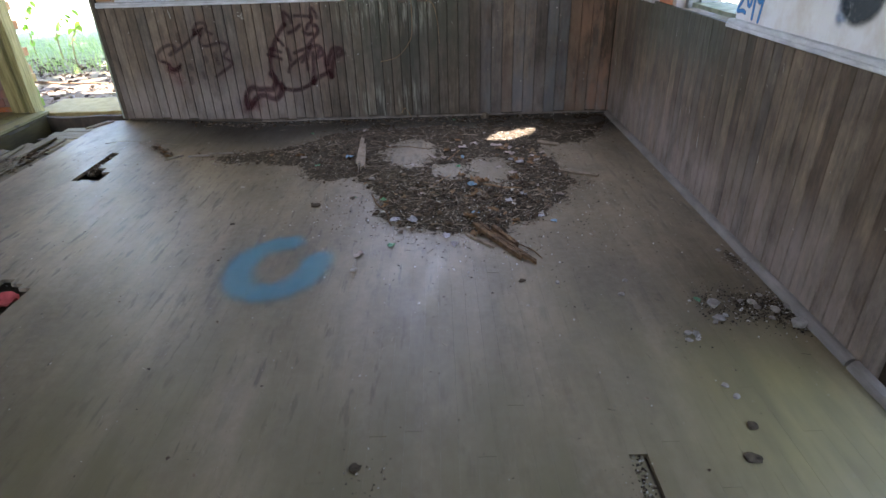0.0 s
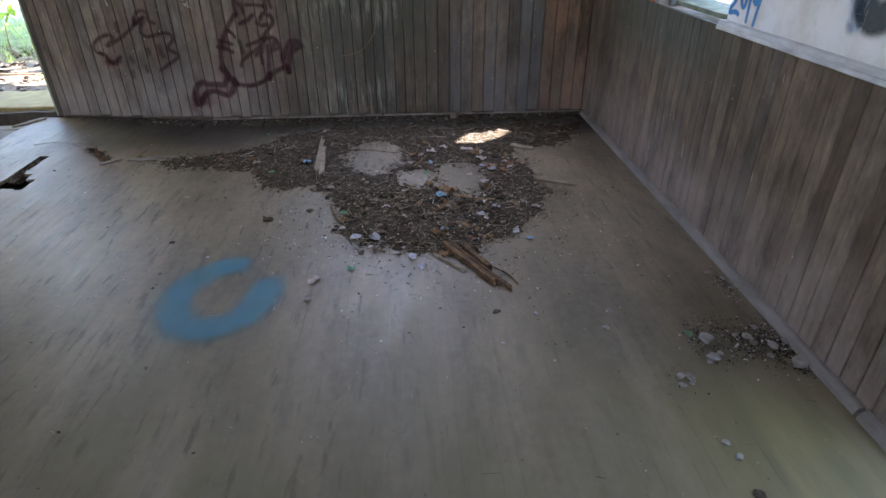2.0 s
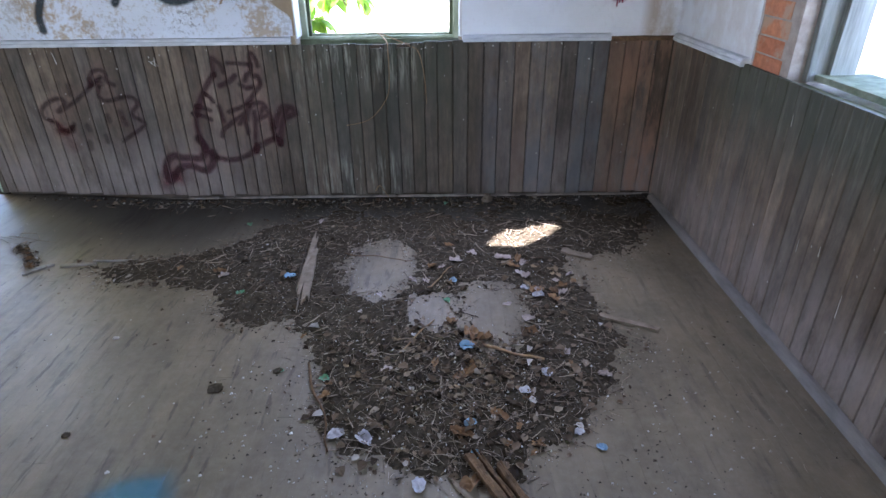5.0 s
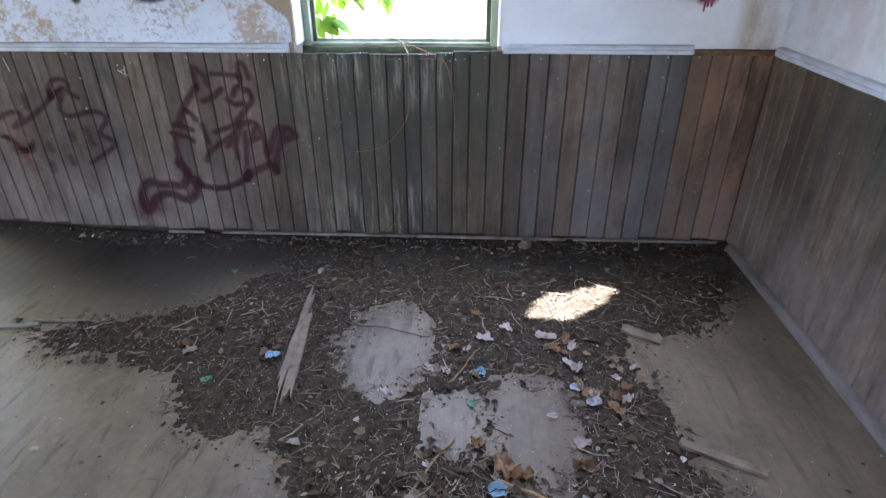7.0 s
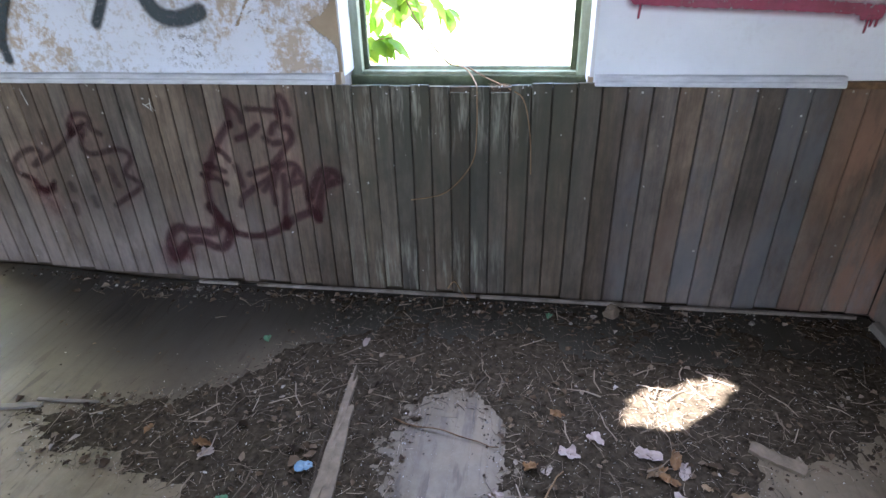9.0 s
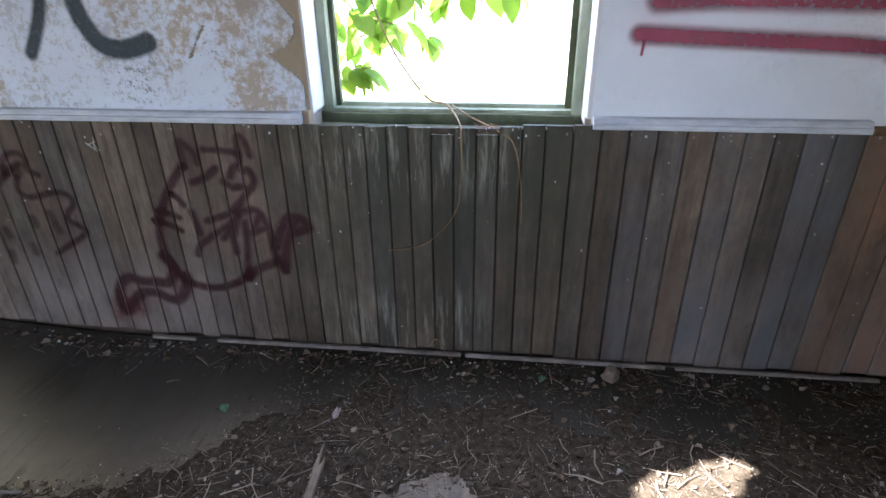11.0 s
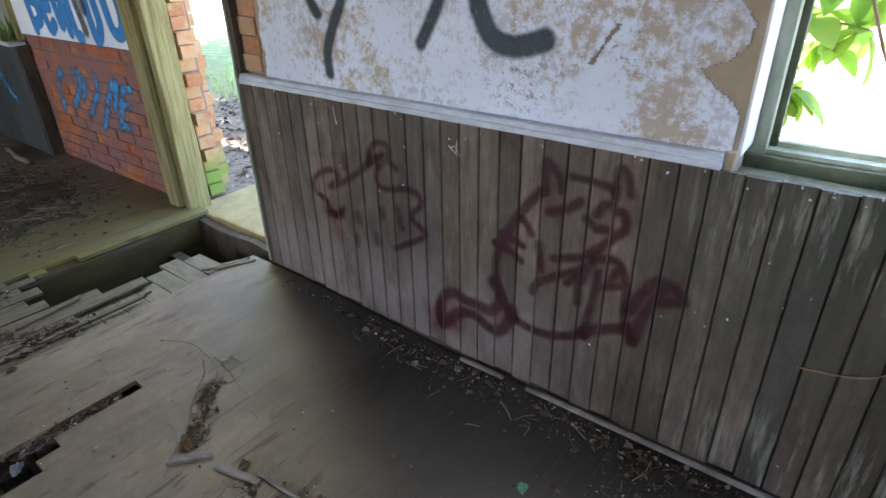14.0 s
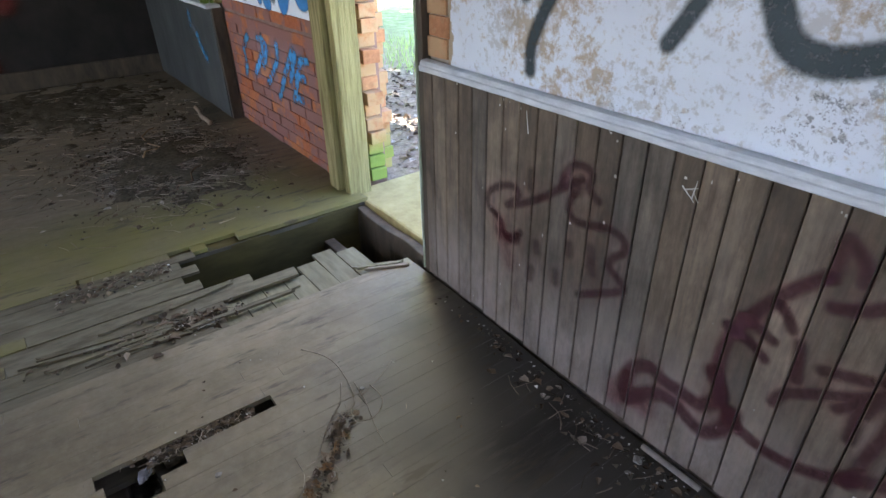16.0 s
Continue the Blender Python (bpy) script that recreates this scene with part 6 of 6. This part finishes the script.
CH = "pale lump of fallen plaster on the floor boards"
for i, (x, y, s) in enumerate([(-0.44, 2.39, 0.042), (1.14, 2.01, 0.078), (1.12, 1.905, 0.062), (1.10, 1.885, 0.035), (1.16, 1.93, 0.03), (0.962, 1.817, 0.042), (0.993, 1.807, 0.042), (0.95, 1.775, 0.032), (0.985, 1.78, 0.026), (1.31, 2.015, 0.05), (1.315, 1.98, 0.045), (1.38, 1.955, 0.055),
                               (1.42, 1.855, 0.085), (1.44, 1.975, 0.045), (1.37, 2.07, 0.034), (1.27, 2.03, 0.03), (1.34, 1.90, 0.035), (1.37, 2.475, 0.036), (1.45, 2.36, 0.045), (0.973, 1.515, 0.034), (0.99, 1.461, 0.034), (1.43, 1.22, 0.055), (1.42, 1.26, 0.04), (0.52, 2.22, 0.028), (0.78, 2.11, 0.034), (0.83, 2.22, 0.03),
                               (-1.54, 4.96, 0.04), (-1.53, 4.90, 0.024), (0.71, 4.93, 0.028), (0.22, 4.85, 0.024), (0.98, 4.93, 0.036), (-0.06, 4.89, 0.02), (-0.2, 4.9, 0.022), (-2.25, 3.90, 0.028), (-1.3, 3.5, 0.03), (-2.3, 4.42, 0.022), (0.42, 4.96, 0.03), (-0.13, 4.95, 0.022), (0.02, 4.9, 0.016)]):
    chunk("plaster_lump", (x, y), s * 0.82, M_CHIP, CH, "rubble", i, i * 1.3, 0.34, "fallen plaster lumps")
chunk("broken_block", (0.40, 4.93), 0.07, M_RAW, "small grey-brown block at the wall's foot", "rubble", 41, 0.4, 0.7)
for i, (x, y, s) in enumerate([(-0.76, 3.17, 0.08), (-0.55, 3.27, 0.05), (0.98, 1.33, 0.05), (0.92, 1.2, 0.06), (0.36, 2.25, 0.045), (-0.29, 1.21, 0.05), (-1.2, 2.95, 0.04)]):
    chunk("dirt_clod", (x, y), s * 0.8, M_DIRT, "dark clod of dirt and leaf on the boards", "dirt", 60 + i, i * 0.9, 0.16, "dirt clods")
PL = "bleached curled leaf in the litter"
for i, (x, y, s) in enumerate([(-0.43, 2.54, 0.07), (-1.0, 4.0, 0.06), (0.10, 4.05, 0.05), (0.42, 4.15, 0.09), (0.17, 4.13, 0.08), (0.26, 4.2, 0.07), (0.52, 4.1, 0.07), (-0.62, 4.62, 0.055), (-0.12, 3.25, 0.06), (-0.18, 3.36, 0.045), (0.72, 3.22, 0.06), (0.02, 3.93, 0.05), (0.40, 3.72, 0.045), (0.48, 3.6, 0.07), (0.6, 3.35, 0.05), (-0.05, 3.95, 0.06), (-0.2, 3.82, 0.045)]):
    scrap("dead_leaf", (x, y), s, M_PALELEAF, PL, "leaf", 100 + i)
for i, (x, y, s) in enumerate([(0.22, 3.5, 0.11), (0.27, 3.46, 0.09), (0.18, 3.22, 0.10), (0.2, 3.27, 0.07), (0.16, 2.92, 0.09), (0.30, 3.0, 0.07), (0.18, 2.72, 0.09), (0.14, 3.58, 0.07), (0.48, 3.5, 0.07), (0.55, 3.82, 0.09), (0.62, 3.75, 0.08), (-1.25, 4.08, 0.05), (-1.03, 4.03, 0.07), (0.14, 4.3, 0.06), (0.5, 4.14, 0.08), (-0.34, 3.12, 0.06), (0.68, 3.86, 0.06), (-2.05, 4.12, 0.045), (-2.08, 4.17, 0.05), (-2.13, 4.23, 0.04), (-2.16, 4.27, 0.035), (-2.03, 4.09, 0.055), (0.05, 4.06, 0.06)]):
    scrap("dead_leaf", (x, y), s, M_ORANGELEAF, "curled orange-brown dead leaf in the litter", "leaf", 140 + i, 0.6, 0.5)
random.seed(58)
for i in range(30):
    x, y = random.gauss(0.5, 0.17), random.gauss(3.93, 0.13)
    if inside(x, y) > 0.01:
        scrap("dead_leaf", (x, y), random.uniform(0.035, 0.075), (M_ORANGELEAF, M_PALELEAF, M_DRYLEAF)[i % 3], ("curled orange-brown dead leaf in the litter", PL, "dry tan dead leaf in the litter")[i % 3], "leaf", 400 + i, 0.6, 0.5)
        random.seed(900 + i)
for i in range(26):
    x, y = random.gauss(0.2, 0.28), random.gauss(3.2, 0.24)
    if inside(x, y) > 0.01:
        scrap("dead_leaf", (x, y), random.uniform(0.03, 0.06), (M_DRYLEAF, M_ORANGELEAF)[i % 2], ("dry tan dead leaf in the litter", "curled orange-brown dead leaf in the litter")[i % 2], "leaf", 460 + i, 0.55, 0.5)
        random.seed(960 + i)
for i, (x, y, s, m, lab) in enumerate([(0.20, 3.40, 0.07, M_BLUEPAPER, "crumpled pale blue paper scrap in the litter"), (0.19, 2.96, 0.05, M_BLUEPAPER, "small torn blue paper scrap"), (0.2, 2.83, 0.045, M_BLUEPAPER, "blue paper scrap beside the timber"), (-0.66, 3.98, 0.06, M_BLUEPAPER, "pale blue scrap beside the broken plank"),
                                       (0.15, 3.93, 0.05, M_BLUEPAPER, "light blue paper scrap in the dirt"), (0.5, 3.86, 0.05, M_WHITEPAPER, "crumpled white scrap among leaves"), (0.55, 3.78, 0.06, M_WHITEPAPER, "grey-white crumpled paper among leaves"), (0.4, 3.12, 0.05, M_WHITEPAPER, "crumpled white paper in the litter"), (0.5, 3.22, 0.06, M_WHITEPAPER, "dirty white paper ball in the litter"),
                                       (-0.27, 2.93, 0.065, M_WHITEPAPER, "crumpled white paper at the drift's edge"), (-0.17, 2.9, 0.07, M_WHITEPAPER, "crumpled grey paper at the drift's edge"), (0.56, 2.93, 0.045, M_WHITEPAPER, "small white paper scrap on the boards"), (0.62, 2.86, 0.04, M_BLUEPAPER, "pale scrap on the floor boards"), (-0.27, 2.63, 0.05, M_GREENBIT, "pale green scrap on the floor boards"), (-0.54, 3.27, 0.03, M_GREENBIT, "green scrap on the floor boards"),
                                       (-0.87, 3.84, 0.045, M_GREENBIT, "green plastic scrap in the dirt"), (0.12, 3.76, 0.04, M_GREENBIT, "green scrap in the litter"), (-0.36, 3.22, 0.045, M_GREENBIT, "pale green leaf scrap"), (-1.05, 4.62, 0.045, M_GREENBIT, "green glass shard in the shade"), (0.13, 4.9, 0.04, M_GREENBIT, "green scrap at the wall's foot"), (0.06, 2.62, 0.05, M_WHITEPAPER, "white paper shred on the boards"), (0.02, 2.72, 0.06, M_WHITEPAPER, "crumpled white paper on the boards"), (1.09, 2.05, 0.04, M_GREENBIT, "green scrap by the rubble")]):
    scrap("paper_scrap", (x, y), s, m, lab, "scrap", 200 + i, 0.75, 0.45)
red = scrap("red_cloth", (-2.05, 2.2), 0.2, M_RED, "faded red cloth stuffed in the floor hole", "cloth", 300, 0.8, 0.3)
red.location.z = SUBZ + 0.001
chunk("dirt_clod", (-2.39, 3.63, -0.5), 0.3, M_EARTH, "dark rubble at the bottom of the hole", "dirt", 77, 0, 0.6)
rubbish = scrap("paper_scrap", (-2.44, 3.72), 0.055, M_WHITEPAPER, "dirty pale rag at the hole's edge", "rag", 301, 0.8, 0.5)
rubbish.location.z = SUBZ + 0.003

# dry vine that hangs over the sill
vine = tagged(new("dry_vine", None), "dry tendrils of vine hanging over the window sill", "vine")
for i, pts in enumerate(([(-0.62, 5.45, 1.45), (-0.50, 5.34, 1.2), (-0.36, 5.28, 1.02), (-0.27, 5.22, 1.0), (-0.21, 5.06, 0.975), (-0.2, 5.005, 0.94), (-0.2, 5.008, 0.80), (-0.22, 5.01, 0.66), (-0.33, 5.008, 0.53), (-0.48, 5.01, 0.49)],
                         [(-0.26, 5.24, 1.0), (-0.18, 5.12, 0.985), (-0.08, 5.05, 0.955), (-0.02, 5.005, 0.92), (0.01, 5.009, 0.78), (0.02, 5.01, 0.62)],
                         [(-0.33, 5.009, 0.05), (-0.30, 5.008, 0.09), (-0.27, 4.99, 0.06), (-0.24, 4.97, 0.02)])):
    v, f = tube(spline(pts, 6), (0.0045, 0.0036, 0.003)[i], 0.0022, 6)
    part("tendril", mesh_of("tendril", v, f, M_VINE, True), M_VINE, vine)
nest = Bits()
random.seed(71)
for _ in range(90):
    nest.twig(random.uniform(-0.16, -0.02), random.uniform(5.06, 5.12), 0.935 + random.uniform(0, 0.02), random.uniform(0.03, 0.09), 0.001)
nest.finish("straw_litter", M_VINE, "dry straw and stems on the sill", "straw")

# ---- garden plants ----
LEAFMESH = []
for s in range(3):
    random.seed(s)
    n = 7
    verts, faces = [], []
    for i in range(n):
        t = i / (n - 1)
        w = 0.36 * math.sin(math.pi * min(1, t * 0.93 + 0.04)) ** 0.8 * (1 - 0.25 * t)
        z = -0.25 * t * t
        verts += [(-w, t, z + 0.12 * w), (0, t, z - 0.03), (w, t, z + 0.12 * w * (1 + 0.3 * s))]
    for i in range(n - 1):
        a = i * 3
        faces += [(a, a + 1, a + 4, a + 3), (a + 1, a + 2, a + 5, a + 4)]
    LEAFMESH.append(mesh_of("leaf", verts, faces, M_LEAF, True))


def shrub(name, label, base, limbs, count, size, seed):
    """A stem with limbs and large single leaves along them."""
    random.seed(seed)
    root = tagged(new(name, None), label, "shrub")
    for k, limb in enumerate(limbs):
        q = spline(limb, 6)
        v, f = tube(q, 0.008, 0.002, 6)
        part("stem", mesh_of("stem", v, f, M_VINE, True), M_VINE, root)
        for i in range(count):
            p = Vector(q[random.randrange(len(q) // 4, len(q))])
            ob = part("leaf", random.choice(LEAFMESH), None, root)
            ob.location = p + Vector((random.uniform(-0.04, 0.04), random.uniform(-0.04, 0.04), random.uniform(-0.03, 0.03)))
            s = size * random.uniform(0.6, 1.2)
            ob.scale = (s, s, s)
            ob.rotation_euler = (random.uniform(-1.3, -0.2), random.uniform(-0.6, 0.6), random.uniform(0, 6.28))
    return root


shrub("garden_shrub", "leafy green shrub branch outside the empty window", None,
      [[(-1.3, 6.0, 0.05), (-1.1, 5.95, 1.2), (-0.75, 5.9, 1.55), (-0.3, 5.9, 1.45)], [(-1.1, 5.95, 1.0), (-0.85, 5.85, 1.25), (-0.55, 5.8, 1.22)], [(-1.0, 6.1, 1.4), (-0.6, 6.0, 1.7), (-0.1, 5.95, 1.62), (0.1, 5.95, 1.5)], [(-1.2, 6.0, 0.6), (-0.95, 5.9, 0.95), (-0.7, 5.9, 1.02)], [(-1.05, 5.9, 1.25), (-0.7, 5.82, 1.38), (-0.35, 5.8, 1.33), (-0.05, 5.82, 1.42)], [(-1.05, 6.3, 1.0), (-0.75, 6.2, 1.15), (-0.45, 6.15, 1.12)]], 24, 0.14, 8)
shrub("garden_shrub", "green shrub outside the broken window", None,
      [[(2.6, 3.2, 0.05), (2.4, 3.3, 1.2), (2.25, 3.5, 1.7)], [(2.4, 3.4, 1.0), (2.2, 3.6, 1.25), (2.15, 3.8, 1.4)]], 14, 0.12, 9)
shrub("garden_shrub", "green undergrowth outside the garden doorway", None,
      [[(-4.6, 7.6, 0.05), (-4.5, 7.5, 0.4), (-4.3, 7.4, 0.6)], [(-5.0, 8.0, 0.05), (-4.9, 7.9, 0.5), (-4.6, 7.8, 0.7)], [(-4.2, 8.2, 0.05), (-4.1, 8.1, 0.4), (-3.8, 8.0, 0.55)], [(-5.6, 8.4, 0.05), (-5.5, 8.3, 0.6), (-5.2, 8.2, 0.9)]], 12, 0.09, 10)
random.seed(81)
grass = Bits()
for _ in range(2600):
    x, y = random.uniform(-7.5, -2.6), 7.0 + abs(random.gauss(0, 1.6))
    if y > 12:
        continue
    z = ground_height(x, y) - 0.02
    a, h = random.uniform(0, 6.28), random.uniform(0.06, 0.22)
    s = Vector((-math.sin(a), math.cos(a), 0)) * random.uniform(0.003, 0.007)
    b = Vector((x, y, z))
    t = b + Vector((math.cos(a) * h * 0.5, math.sin(a) * h * 0.5, h))
    grass.add([b - s, b + s, t], [(0, 1, 2)])
grass.finish("grass", M_GRASS, "green grass and weeds beyond the doorway", "grass")
random.seed(82)
litter = Bits()
for _ in range(2400):
    x, y = random.uniform(-6.2, -2.4), random.uniform(5.62, 8.0)
    z = ground_height(x, y) + 0.004
    if random.random() < 0.6:
        litter.leaf(x, y, z, random.uniform(0.02, 0.07))
    else:
        litter.twig(x, y, z, random.uniform(0.04, 0.16), random.uniform(0.0015, 0.003))
litter.finish("garden_leaf_litter", M_LEAVES, "brown leaf litter on the ground outside the doorway", "leaves")
stick("garden_branch", (-4.3, 6.3), (-3.3, 6.05), 0.014, 0.008, M_LOG, "fallen brown branch outside the doorway", 83, 0.1).location.z = 0.0


# ---- trees at the garden's end, and unseen ones added for shade ----
def tree(x, y, h, seed):
    random.seed(seed)
    root = tagged(new("garden_tree", None), "tall leafy green tree at the garden's end or added for shade", "tree", "trees round the garden")
    z0 = ground_height(x, y)
    trunk = spline([(x, y, z0 - 0.1), (x + random.uniform(-0.2, 0.2), y, z0 + h * 0.3), (x + random.uniform(-0.4, 0.4), y + 0.2, z0 + h * 0.75)], 6)
    v, f = tube(trunk, 0.22, 0.07, 8)
    part("trunk", mesh_of("trunk", v, f, M_LOG, True), M_LOG, root)
    verts, faces = [], []
    tips = []
    for _ in range(9):
        p = Vector(trunk[random.randrange(4, len(trunk))])
        q = p + Vector((random.uniform(-2, 2), random.uniform(-2, 2), random.uniform(0.3, 2.2)))
        lv, lf = tube(spline([p, (p + q) / 2 + Vector((0, 0, 0.25)), q], 4), 0.06, 0.02, 5)
        part("limb", mesh_of("limb", lv, lf, M_LOG, True), M_LOG, root)
        tips.append(q)
    for q in tips:
        for _ in range(420):
            c = q + Vector((random.gauss(0, 0.75), random.gauss(0, 0.75), random.gauss(0, 0.6)))
            u = Vector((random.uniform(-1, 1), random.uniform(-1, 1), random.uniform(-1, 1))).normalized() * random.uniform(0.08, 0.18)
            w = u.orthogonal() * 0.5
            i = len(verts)
            verts += [c - u, c + w, c + u, c - w]
            faces.append((i, i + 1, i + 2, i + 3))
    part("crown", mesh_of("crown", verts, faces, M_LEAF), M_LEAF, root)


# the last two stand out of view, added to shade the door's litter
for i, (x, y, h) in enumerate([(-13, 24, 8), (-7, 30, 9), (2, 33, 8.5), (10, 28, 9), (17, 20, 8), (-20, 16, 8), (9, 4, 7.5), (-10.4, 8.6, 8), (-9.3, 6.9, 7.5)]):
    tree(x, y, h, 500 + i)
